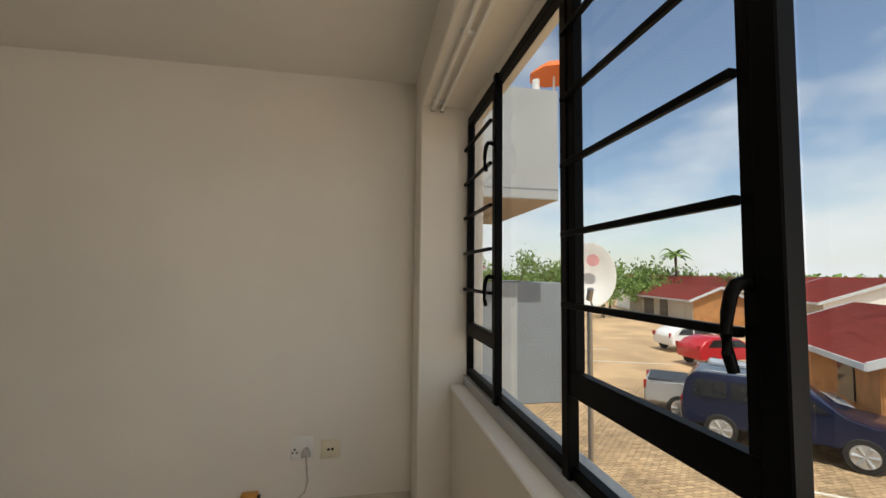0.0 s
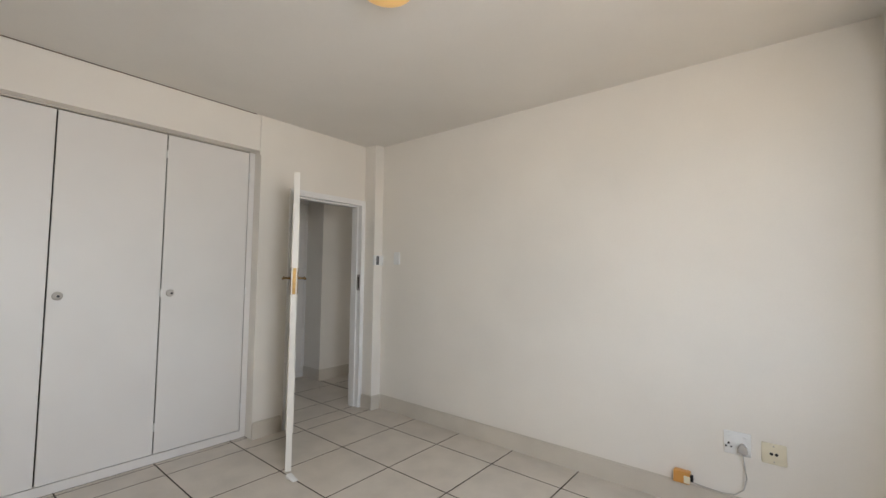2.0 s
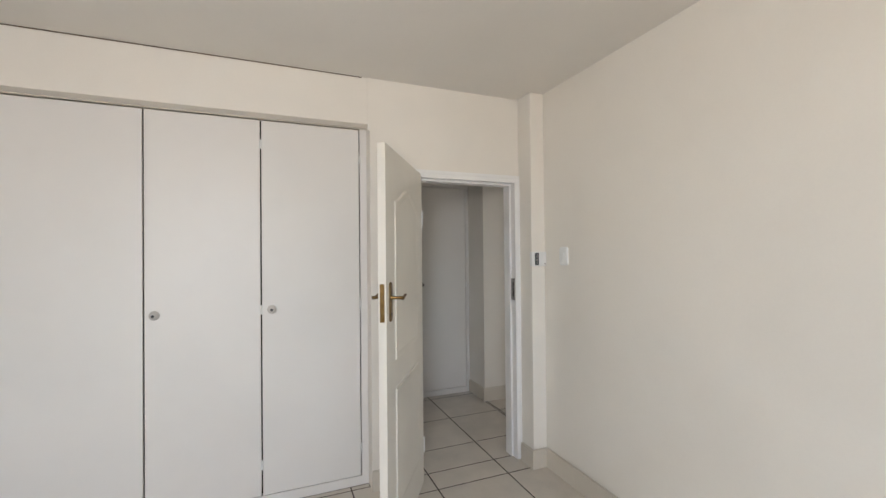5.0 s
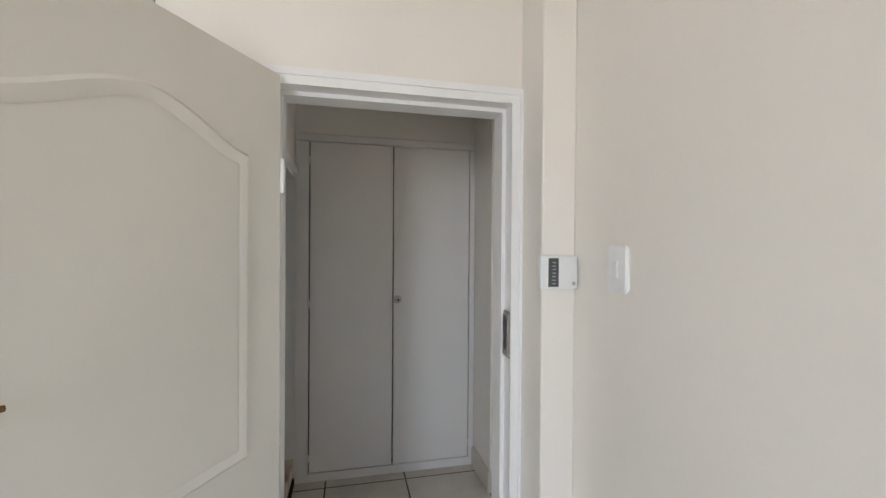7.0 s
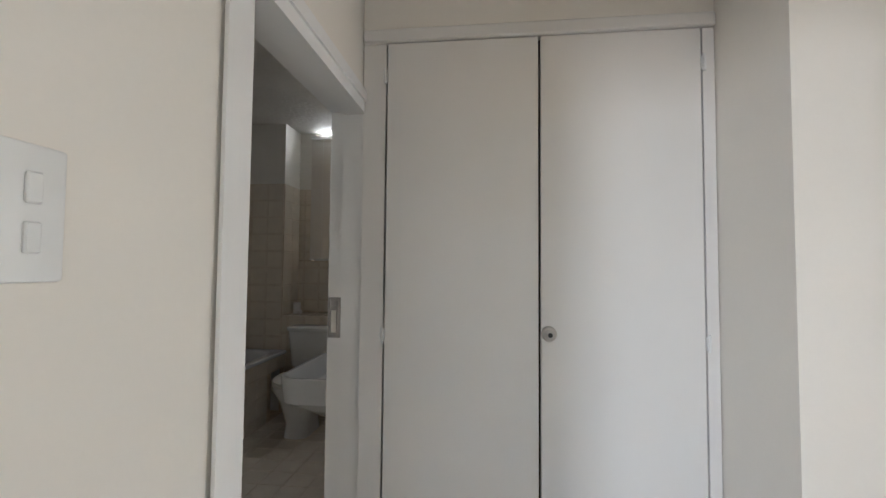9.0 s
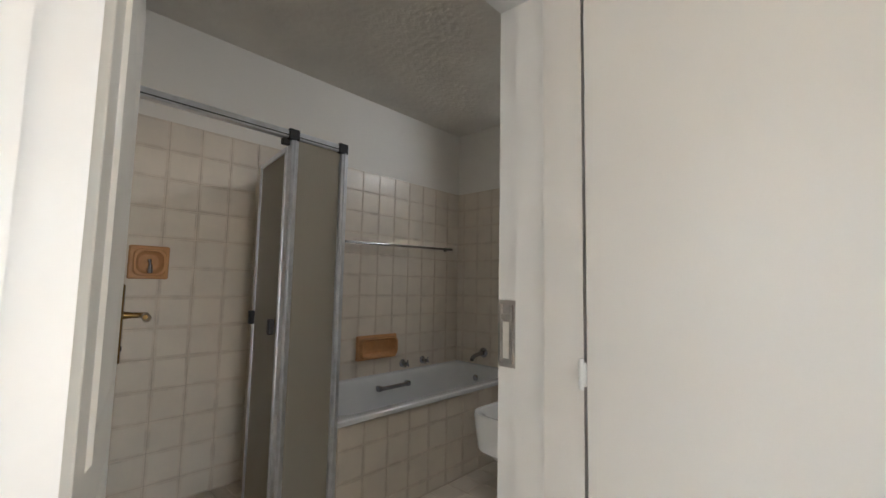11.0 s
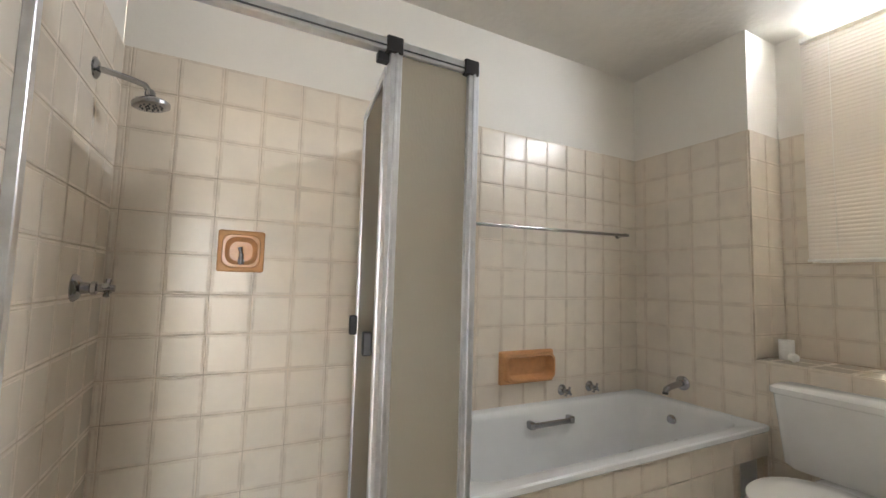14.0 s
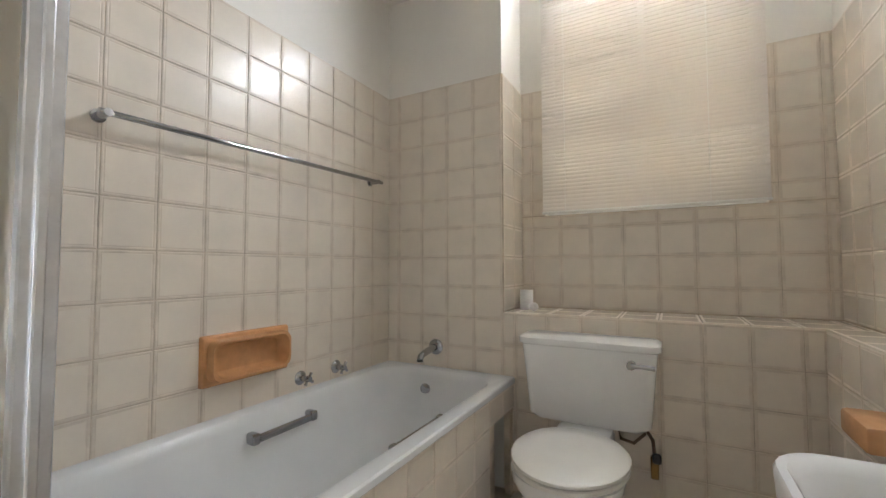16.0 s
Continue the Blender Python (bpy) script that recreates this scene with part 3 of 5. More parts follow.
# ---- cupboards ----
def key_knob(parent, x, y, z):
    bm = bmesh.new()
    m = Matrix.Translation((x, y, z)) @ Euler((0, radians(90), 0)).to_matrix().to_4x4()
    lathe(bm, [(0.026, 0), (0.026, 0.006), (0.022, 0.011), (0.012, 0.013), (0.011, 0.024), (0.017, 0.028), (0.017, 0.034), (0.012, 0.037)], m)
    k = part("knob", bm, M_CABLE, parent, "grey round lock knob")
    bm = bmesh.new()
    lathe(bm, [(0.008, 0.037), (0.008, 0.0385)], m, 12)
    part("lock_core", bm, M_BLACKPL, k, "dark lock core")


def cup_hinge(parent, x, y, z):
    bm = boxes((x, y - 0.008, z - 0.022, x + 0.006, y + 0.008, z + 0.022), bev=0.0015)
    rod(bm, (x + 0.006, y, z - 0.028), (x + 0.006, y, z + 0.028), 0.005, n=10)
    part("hinge", bm, M_PLASTIC, parent, "small white painted hinge")


def cupboard(name, x, y0, y1, edges, z0, z1, depth, label, knobs, hinges):
    c = thing(name, pose(x, (y0 + y1) / 2, 0), label, "cupboard")
    # inside coloured near-black, so the door gaps read as shaded
    part("carcass", boxes((x - depth, y0, 0, x - 0.04, y0 + 0.02, z1), (x - depth, y1 - 0.02, 0, x - 0.04, y1, z1), (x - depth, y0 + 0.02, z1 - 0.02, x - 0.04, y1 - 0.02, z1), (x - depth, y0 + 0.02, 0, x - depth + 0.01, y1 - 0.02, z1 - 0.02),
         (x - 0.046, y0 + 0.02, z0, x - 0.04, y1 - 0.02, z1 - 0.02)), M_DARK, c, "cupboard inside, darkened in place of shade", smooth=False)
    part("stile", boxes((x - 0.04, y0, 0, x - 0.006, edges[0] - 0.004, z1 + 0.02)), M_CUP, c, smooth=False)
    part("stile", boxes((x - 0.04, edges[-1] + 0.004, 0, x - 0.006, y1, z1 + 0.02)), M_CUP, c, smooth=False)
    part("plinth", boxes((x - 0.04, edges[0] - 0.004, 0, x - 0.004, edges[-1] + 0.004, z0 - 0.006)), M_CUP, c, smooth=False)
    for a, b in zip(edges, edges[1:]):
        part("door", boxes((x - 0.022, a + 0.004, z0, x, b - 0.004, z1 - 0.006), bev=0.002), M_CUP, c, smooth=False)
    for y in knobs:
        key_knob(c, x, y, 1.185)
    for y, z in hinges:
        cup_hinge(c, x - 0.004, y, z)
    return c


WF = -3.60
wr = cupboard("wardrobe", WF, SY + 0.005, 1.549, (-0.30, 0.305, 0.902, 1.50), 0.065, 2.342, 0.39, "white built-in wardrobe with three flush doors", (0.356, 0.96),
              [(-0.302, 0.25), (-0.302, 1.19), (-0.302, 2.17), (0.902, 0.25), (0.902, 1.185), (0.902, 2.19), (1.502, 0.25), (1.502, 1.185), (1.502, 2.14)])
part("cornice", boxes((WF - 0.03, SY + 0.005, 2.343, WF + 0.006, 1.549, 2.350)), M_BASE, wr, "thin brownish joint strip", smooth=False)
part("cover_strip", boxes((WX, 1.535, 2.31, WX + 0.007, 1.557, CEIL)), M_WALL, wr, "thin cover strip", smooth=False)
hc = cupboard("hall_cupboard", COX, CSY + 0.004, CNY - 0.004, (1.836, 2.380, 2.915), 0.062, 2.225, 0.6, "white two-door hall cupboard at the corridor end", (2.410,),
              [(1.832, 0.16), (1.832, 1.165), (1.832, 2.1), (2.92, 0.16), (2.92, 1.165), (2.92, 2.1)])
part("cornice", boxes((COX - 0.03, CSY + 0.004, 2.221, COX + 0.012, CNY - 0.004, 2.27), bev=0.006), M_CUP, hc)
tagged(part("conduit_box", boxes((COX + 0.0, 2.55, CCEIL - 0.05, COX + 0.12, 2.63, CCEIL), bev=0.004), M_WALL, None, "cream painted box on the corridor ceiling"), category="junction box")

# ---- bedroom window ----
win = thing("window_1", pose(WIN_X, 1.2, WIN_Z0), "black steel window with casements and burglar bars", "window", kind="structure")
part("window_frame", boxes((0.525, WIN_Y0, WIN_Z0, 0.56, WIN_Y1, WIN_Z0 + 0.04), (0.525, WIN_Y0, WIN_Z1 - 0.035, 0.56, WIN_Y1, WIN_Z1), (0.525, WIN_Y1 - 0.03, WIN_Z0, 0.56, WIN_Y1, WIN_Z1), (0.525, WIN_Y0, WIN_Z0, 0.56, WIN_Y0 + 0.03, WIN_Z1), bev=0.003), M_BLACK, win, smooth=False)
structure("window_head", [(0.525, WIN_Y0, WIN_Z1, 0.62, WIN_Y1, 2.40)], M_WALL, "cream painted window head", "lintel")
# the ledge is white; the grey material carries the shade on it
structure("window_base", [(0.505, WIN_Y0, 0.825, 0.64, WIN_Y1, WIN_Z0)], M_GREYL, "white window ledge under the frame, its shade put in as grey", "ledge")
for y0, y1 in ((1.935, 1.97), (1.275, 1.315), (0.655, 0.70), (0.50, 0.53)):
    part("mullion", boxes((0.51, y0, WIN_Z0, 0.545, y1, WIN_Z1), bev=0.003), M_BLACK, win, smooth=False)
for y0, y1 in ((1.97, 2.47), (0.70, 1.275)):
    cas = part("casement", boxes((0.515, y0, 1.105, 0.545, y1, 1.175), (0.515, y0, WIN_Z1 - 0.07, 0.545, y1, WIN_Z1 - 0.035), (0.515, y0, 1.175, 0.545, y0 + 0.027, WIN_Z1 - 0.07), (0.515, y1 - 0.035, 1.175, 0.545, y1, WIN_Z1 - 0.07), bev=0.003), M_BLACK, win, smooth=False)
    for z in (1.355, 1.555, 1.755, 1.95, 2.15):
        part("burglar_bar", boxes((0.499, y0 + 0.022, z - 0.008, 0.5148, y1 + 0.02, z + 0.008), bev=0.002), M_BLACK, cas, smooth=False)
    for z in (1.37, 1.98):
        if y1 > 2 or z < 1.5:
            hy = y0 + 0.012
            bm = bmesh.new()
            tube(bm, [(0.515, hy, z + 0.055), (0.500, hy, z + 0.060), (0.490, hy + 0.001, z + 0.056), (0.483, hy + 0.003, z + 0.042), (0.479, hy + 0.006, z + 0.015), (0.477, hy + 0.008, z - 0.015), (0.479, hy + 0.007, z - 0.045), (0.485, hy + 0.004, z - 0.072)], [0.010, 0.010, 0.010, 0.010, 0.0095, 0.009, 0.009, 0.0085], 12)
            part("handle", bm, M_BLACK, cas, "black curved casement handle")
for y0, y1 in ((1.97, 2.47), (1.315, 1.935), (0.70, 1.275), (0.53, 0.655), (-0.17, 0.50)):
    g = part("pane", boxes((0.546, y0, WIN_Z0 + 0.035, 0.550, y1, WIN_Z1 - 0.03)), M_GLASS, win, "clear glass pane", smooth=False)
    g.visible_shadow = False

# curtain track under the beam
tr = thing("curtain_track", pose(0.34, 1.2, 2.39), "white double curtain track under the window beam", "curtain track")
for x in (0.315, 0.365):
    part("rail", boxes((x - 0.009, WIN_Y0 + 0.05, 2.372, x + 0.009, 2.49, 2.388), bev=0.003), M_PLASTIC, tr)
    part("end_stop", boxes((x - 0.012, 2.478, 2.366, x + 0.012, 2.494, 2.378), bev=0.002), M_STEEL, tr)
for y in (2.4, 1.73, 1.0, 0.3):
    part("bracket", boxes((0.30, y - 0.012, 2.385, 0.38, y + 0.012, 2.40), bev=0.002), M_PLASTIC, tr)

# ---- bedroom small things ----
def plate_on_north(name, x, z, w, h, mat, label, category):
    e = thing(name, pose(x, NY, z), label, category)
    bm = boxes((x - w / 2, NY - 0.011, z - h / 2, x + w / 2, NY, z + h / 2), bev=0.004, seg=2)
    part("plate", bm, mat, e)
    return e


so = plate_on_north("wall_socket", -0.385, 0.425, 0.125, 0.125, M_PLASTIC, "white double wall socket with a plug in it", "socket")
for dx, dz, r in ((-0.04, 0.0, 0.006), (-0.052, -0.018, 0.005), (-0.028, -0.018, 0.005)):
    bm = bmesh.new()
    rod(bm, (-0.385 + dx, NY - 0.013, 0.42 + dz), (-0.385 + dx, NY - 0.010, 0.42 + dz), r, n=12)
    part("pin_hole", bm, M_BLACKPL, so)
for dx in (-0.035, 0.035):
    part("rocker", boxes((-0.385 + dx - 0.009, NY - 0.016, 0.457, -0.385 + dx + 0.009, NY - 0.009, 0.470), bev=0.002), M_PLASTIC, so)
pl = thing("plug", pose(-0.355, NY - 0.02, 0.41), "grey three-pin plug with its lead in the socket", "plug")
bm = bmesh.new()
prism(bm, [(-0.385, 0.385), (-0.335, 0.385), (-0.340, 0.415), (-0.353, 0.432), (-0.367, 0.432), (-0.380, 0.415)], "y", NY - 0.045, NY - 0.012, 0.004)
part("body", bm, M_CABLE, pl)
bm = bmesh.new()
tube(bm, [(-0.36, NY - 0.03, 0.388), (-0.352, NY - 0.032, 0.32), (-0.345, NY - 0.034, 0.25), (-0.36, NY - 0.036, 0.19), (-0.40, NY - 0.04, 0.155), (-0.46, NY - 0.04, 0.145), (-0.54, NY - 0.035, 0.147), (-0.61, NY - 0.03, 0.152)], 0.0035, 8)
part("lead", bm, M_CABLE, pl)
s2 = plate_on_north("tv_socket", -0.225, 0.41, 0.108, 0.108, M_CREAMPL, "cream aerial socket plate", "socket")
for dx in (-0.011, 0.011):
    bm = bmesh.new()
    rod(bm, (-0.225 + dx, NY - 0.013, 0.41), (-0.225 + dx, NY - 0.0105, 0.41), 0.008, n=12)
    part("hole", bm, M_BLACKPL, s2)
for dz in (-0.04, 0.04):
    bm = bmesh.new()
    rod(bm, (-0.225, NY - 0.013, 0.41 + dz), (-0.225, NY - 0.0105, 0.41 + dz), 0.003, n=10)
    part("screw", bm, M_STEEL, s2)
ad = thing("plug_adaptor", pose(-0.65, NY - 0.03, 0.138), "small orange plug adaptor resting on the baseboard", "adaptor")
part("body", boxes((-0.70, NY - 0.05, 0.137, -0.615, NY - 0.002, 0.205), bev=0.004, seg=2), M_ORANGE, ad)
part("face", boxes((-0.645, NY - 0.054, 0.145, -0.612, NY - 0.049, 0.185), bev=0.001), M_CREAMPL, ad, "pale label patch")
part("pin_end", boxes((-0.616, NY - 0.04, 0.155, -0.600, NY - 0.015, 0.19), bev=0.002), M_BLACKPL, ad, "dark pin end")
sw = thing("light_switch", pose(-3.12, NY, 1.49), "white rounded light switch plate", "light switch")
bm = bmesh.new()
loft(bm, [[(-3.12 + p[0] * k, NY - h, 1.49 + p[1] * k) for p in [(q[0], q[1]) for q in rounded(0, 0, 0.042, 0.062, 0.018, 0)]] for k, h in ((1, 0), (1, 0.006), (0.9, 0.011))])
part("plate", bm, M_PLASTIC, sw)
part("rocker", boxes((-3.129, NY - 0.016, 1.467, -3.111, NY - 0.010, 1.513), bev=0.002), M_PLASTIC, sw)
al = thing("alarm_keypad", pose(WX + 0.165, 2.70, 1.46), "white alarm keypad box with a grey strip", "alarm keypad")
px = WX + 0.165
part("body", boxes((px, 2.640, 1.42, px + 0.03, 2.762, 1.52), bev=0.006, seg=2), M_PLASTIC, al)
part("strip", boxes((px + 0.028, 2.664, 1.427, px + 0.0325, 2.697, 1.513), bev=0.001), M_GREYLCD, al, "dark grey indicator strip")
for k in range(7):
    part("indicator", boxes((px + 0.032, 2.675, 1.435 + 0.0105 * k, px + 0.0333, 2.687, 1.4385 + 0.0105 * k)), M_STEEL, al, smooth=False)
bm = bmesh.new()
rod(bm, (px + 0.029, 2.748, 1.436), (px + 0.032, 2.748, 1.436), 0.006, n=14)
part("badge", bm, M_STEEL, al)
cs = thing("corridor_switch", pose(-3.90, CSY, 1.46), "tall white two-gang switch plate in the corridor", "light switch")
part("plate", boxes((-3.935, CSY, 1.39, -3.865, CSY + 0.009, 1.53), bev=0.004, seg=2), M_PLASTIC, cs)
for z in (1.435, 1.485):
    part("rocker", boxes((-3.908, CSY + 0.008, z - 0.016, -3.892, CSY + 0.014, z + 0.016), bev=0.002), M_PLASTIC, cs)
ss = thing("south_socket", pose(-2.67, SY, 0.445), "white socket plate beside the wardrobe", "socket")
part("plate", boxes((-2.73, SY, 0.38, -2.61, SY + 0.011, 0.51), bev=0.004, seg=2), M_PLASTIC, ss)
lp = thing("ceiling_lamp", pose(-1.49, 1.08, CEIL), "round amber glass ceiling lamp, lit", "ceiling lamp")
bm = bmesh.new()
lathe(bm, [(0.10, 0), (0.10, -0.02), (0.06, -0.025)], Matrix.Translation((-1.49, 1.08, CEIL)))
part("base", bm, M_PLASTIC, lp)
bm = bmesh.new()
lathe(bm, [(0.125, -0.015), (0.13, -0.025), (0.115, -0.05), (0.08, -0.07), (0.03, -0.082), (0.0, -0.084)], Matrix.Translation((-1.49, 1.08, CEIL)), 32)
part("shade", bm, M_LAMP, lp, "warm lit glass shade")
ds = thing("door_stop", pose(-2.66, 1.43, 0), "small white rubber door wedge on the floor", "door stop")
bm = bmesh.new()
prism(bm, [(-2.72, 0.0), (-2.63, 0.0), (-2.72, 0.022)], "y", 1.40, 1.44, 0.002)
part("wedge", bm, M_PLASTIC, ds)
# ---- bathroom ----
def bathtub():
    e = thing("bathtub", pose(-6.03, 0.045, BF), "white enamel bathtub in a tiled surround", "bathtub")
    x0, x1, y0, y1, z = BW + 0.008, -5.125, BS + 0.008, 0.43, 0.65
    cx, cy, hx, hy = (x0 + x1) / 2, (y0 + y1) / 2, (x1 - x0) / 2, (y1 - y0) / 2
    bm = bmesh.new()
    rings = [rounded(cx, cy, hx - 0.004, hy - 0.004, 0.012, z - 0.03), rounded(cx, cy, hx, hy, 0.014, z - 0.026), rounded(cx, cy, hx, hy, 0.014, z - 0.006), rounded(cx, cy, hx - 0.006, hy - 0.006, 0.012, z)]
    for dx, dy, r, dz in ((0.062, 0.060, 0.16, 0.0), (0.070, 0.068, 0.16, -0.006), (0.085, 0.08, 0.16, -0.035), (0.12, 0.105, 0.17, -0.22), (0.155, 0.13, 0.16, -0.34), (0.21, 0.18, 0.12, -0.385), (0.40, 0.25, 0.08, -0.395)):
        rings.append(rounded(cx, cy, hx - dx, hy - dy, r, z + dz, 6))
    loft(bm, rings, close=(False, True))
    part("shell", bm, M_TUB, e, "glossy white enamel shell")
    for yy, zz, xa, xb, s in ((y0 + 0.098, 0.565, -5.94, -6.25, 1), (y1 - 0.098, 0.598, -6.04, -6.38, -1)):
        bm = bmesh.new()
        for e0, e1 in ((xa, xa - 0.034), (xb + 0.034, xb)):
            box(bm, e1, min(yy - s * 0.03, yy + s * 0.030), zz - 0.019, e0, max(yy - s * 0.03, yy + s * 0.030), zz + 0.021, bev=0.009, seg=3)
        box(bm, xb + 0.03, min(yy + s * 0.012, yy + s * 0.028), zz - 0.015, xa - 0.03, max(yy + s * 0.012, yy + s * 0.028), zz + 0.015, bev=0.007, seg=3)
        part("grab_handle", bm, M_CHROME, e, "chrome grab handle")
    bm = bmesh.new()
    m = Matrix.Translation((BW + 0.098, -0.03, 0.545)) @ Euler((0, radians(90), 0)).to_matrix().to_4x4()
    lathe(bm, [(0.034, -0.01), (0.034, 0.004), (0.026, 0.010), (0.010, 0.012), (0.0, 0.012)], m)
    part("overflow", bm, M_CHROME, e, "chrome overflow rose")
    return e


bathtub()
apron = structure("wall_bath_apron", [(-6.68, 0.385, BF, -5.115, 0.412, 0.618), (BW, 0.385, 0.50, -6.68, 0.412, 0.618), (BW, 0.385, BF, -6.88, 0.412, 0.50)], M_BGROUT, "tiled bath apron with an open access hole", "bath panel")
# sheet that paints the shade seen through the access hole
structure("bath_void", [(BW + 0.01, BS + 0.02, BF, -6.4, BS + 0.03, 0.5)], M_DARK, "dark sheet in place of the shade under the bath", "void")
structure("wall_bath_end", [(-5.12, BS, BF, -5.108, 0.41, 0.64)], M_WALLW, "low wall between shower and bath", "wall")


def cross_tap(name, x, y, z):
    e = thing(name, pose(x, y, z), "chrome wall tap with a cross head", "tap", "bath taps")
    m = Matrix.Translation((x, y, z)) @ Euler((radians(-90), 0, 0)).to_matrix().to_4x4()
    bm = bmesh.new()
    lathe(bm, [(0.031, 0.007), (0.031, 0.011), (0.022, 0.02), (0.013, 0.024), (0.013, 0.05)], m)
    part("body", bm, M_CHROME, e)
    bm = bmesh.new()
    yy = y + 0.058
    for a in (35, 125):
        c, s = math.cos(radians(a)) * 0.03, math.sin(radians(a)) * 0.03
        tube(bm, [(x - c, yy, z - s), (x - c * 0.6, yy, z - s * 0.6), (x + c * 0.6, yy, z + s * 0.6), (x + c, yy, z + s)], [0.0075, 0.0055, 0.0055, 0.0075], 10)
    rod(bm, (x, yy - 0.012, z), (x, yy + 0.012, z), 0.012)
    part("cross_head", bm, M_CHROME, e)


cross_tap("bath_tap", -6.266, BS, 0.70)
cross_tap("bath_tap", -6.488, BS, 0.703)
sp = thing("bath_spout", pose(BW, -0.02, 0.755), "chrome bath spout on a round wall plate", "spout")
bm = bmesh.new()
m = Matrix.Translation((BW, -0.02, 0.755)) @ Euler((0, radians(90), 0)).to_matrix().to_4x4()
lathe(bm, [(0.042, 0.007), (0.042, 0.012), (0.03, 0.022), (0.018, 0.025)], m)
part("wall_plate", bm, M_CHROME, sp)
bm = bmesh.new()
tube(bm, [(BW + 0.02, -0.02, 0.755), (BW + 0.07, -0.024, 0.748), (BW + 0.12, -0.03, 0.737), (BW + 0.145, -0.033, 0.725), (BW + 0.15, -0.034, 0.712)], [0.018, 0.018, 0.017, 0.017, 0.016], 14)
part("pipe", bm, M_CHROME, sp)
bm = bmesh.new()
rod(bm, (BW + 0.15, -0.034, 0.713), (BW + 0.151, -0.034, 0.700), 0.016)
part("nozzle", bm, M_BLACKPL, sp, "dark rubber nozzle")

tw = thing("towel_rail", pose(-6.13, BS, 1.64), "long thin chrome towel rail", "towel rail")
bm = bmesh.new()
rod(bm, (-5.48, BS + 0.065, 1.625), (-6.775, BS + 0.065, 1.652), 0.0095)
part("bar", bm, M_CHROME, tw)
for x, z in ((-5.50, 1.625), (-6.74, 1.651)):
    bm = bmesh.new()
    rod(bm, (x, BS + 0.007, z), (x, BS + 0.075, z), 0.012)
    rod(bm, (x, BS + 0.007, z), (x, BS + 0.014, z), 0.02)
    part("bracket", bm, M_CHROME, tw)


def soap_dish(name, x0, x1, z0, z1, deep, label, tap):
    e = thing(name, pose((x0 + x1) / 2, BS, (z0 + z1) / 2), label, "soap dish")
    cx, cz, hx, hz = (x0 + x1) / 2, (z0 + z1) / 2, (x1 - x0) / 2, (z1 - z0) / 2
    bm = bmesh.new()

    def ring(k, r, h, dz=0.0):
        return [(p[0], BS + h, p[1] + dz) for p in [(q[0], q[1]) for q in rounded(cx, cz, hx - k, hz - k, r, 0)]]
    loft(bm, [ring(0, 0.008, 0.004), ring(0, 0.010, 0.020), ring(0.005, 0.010, 0.027), ring(0.016, 0.03, 0.030), ring(0.020, 0.035, 0.034 + deep), ring(0.028, 0.04, 0.034 + deep), ring(0.034, 0.042, 0.024), ring(0.045, 0.030, 0.010)], close=(True, True))
    part("dish", bm, M_PEACH, e)
    if tap:
        bm = bmesh.new()
        rod(bm, (cx, BS + 0.02, cz - 0.038), (cx, BS + 0.055, cz - 0.042), 0.012)
        rod(bm, (cx, BS + 0.048, cz - 0.055), (cx, BS + 0.048, cz - 0.01), 0.013, 0.009)
        rod(bm, (cx, BS + 0.048, cz - 0.012), (cx + 0.006, BS + 0.05, cz + 0.015), 0.006, 0.010)
        part("small_tap", bm, M_CHROME, e, "small chrome foot tap")


soap_dish("bath_soap_dish", -6.185, -5.812, 0.765, 0.945, 0.03, "peach glazed ceramic soap dish set over the bath", False)
soap_dish("shower_soap_dish", -4.60, -4.425, 1.335, 1.505, 0.012, "peach glazed ceramic soap recess in the shower", True)

# shower enclosure
SYF = 0.452
sh = thing("shower_enclosure", pose(-4.6, SYF, BF), "aluminium shower enclosure with frosted folding door, open", "shower")
part("top_rail", boxes((-5.16, SYF - 0.018, 1.985, BE, SYF + 0.018, 2.022), bev=0.003), M_ALU, sh, smooth=False)
part("groove", boxes((-5.155, SYF + 0.018, 1.994, BE, SYF + 0.0195, 1.999)), M_GREYLCD, sh, "dark track groove", smooth=False)
part("end_post", boxes((-5.156, SYF - 0.02, BF, -5.118, SYF + 0.02, 1.985), (-5.142, SYF + 0.02, BF, -5.131, SYF + 0.026, 1.985), bev=0.002), M_ALU, sh, smooth=False)
part("middle_post", boxes((-4.892, SYF - 0.018, BF, -4.856, SYF + 0.018, 1.985), (-4.879, SYF + 0.018, BF, -4.869, SYF + 0.024, 1.985), bev=0.002), M_ALU, sh, smooth=False)
part("wall_post", boxes((BE - 0.03, SYF - 0.015, BF, BE - 0.007, SYF + 0.015, 1.985), bev=0.002), M_ALU, sh, smooth=False)
for x in (-5.126, -4.866):
    part("corner_cap", boxes((x - 0.026, SYF - 0.024, 1.978, x + 0.024, SYF + 0.026, 2.028), bev=0.003), M_BLACKPL, sh, "black plastic corner cap")
part("fixed_panel", boxes((-5.120, SYF - 0.004, BF, -4.890, SYF + 0.004, 1.985)), M_FROST, sh, "frosted fixed panel", smooth=False)
part("side_panel", boxes((-5.148, BS + 0.01, 0.66, -5.140, SYF - 0.02, 1.985)), M_FROST, sh, "frosted side panel", smooth=False)


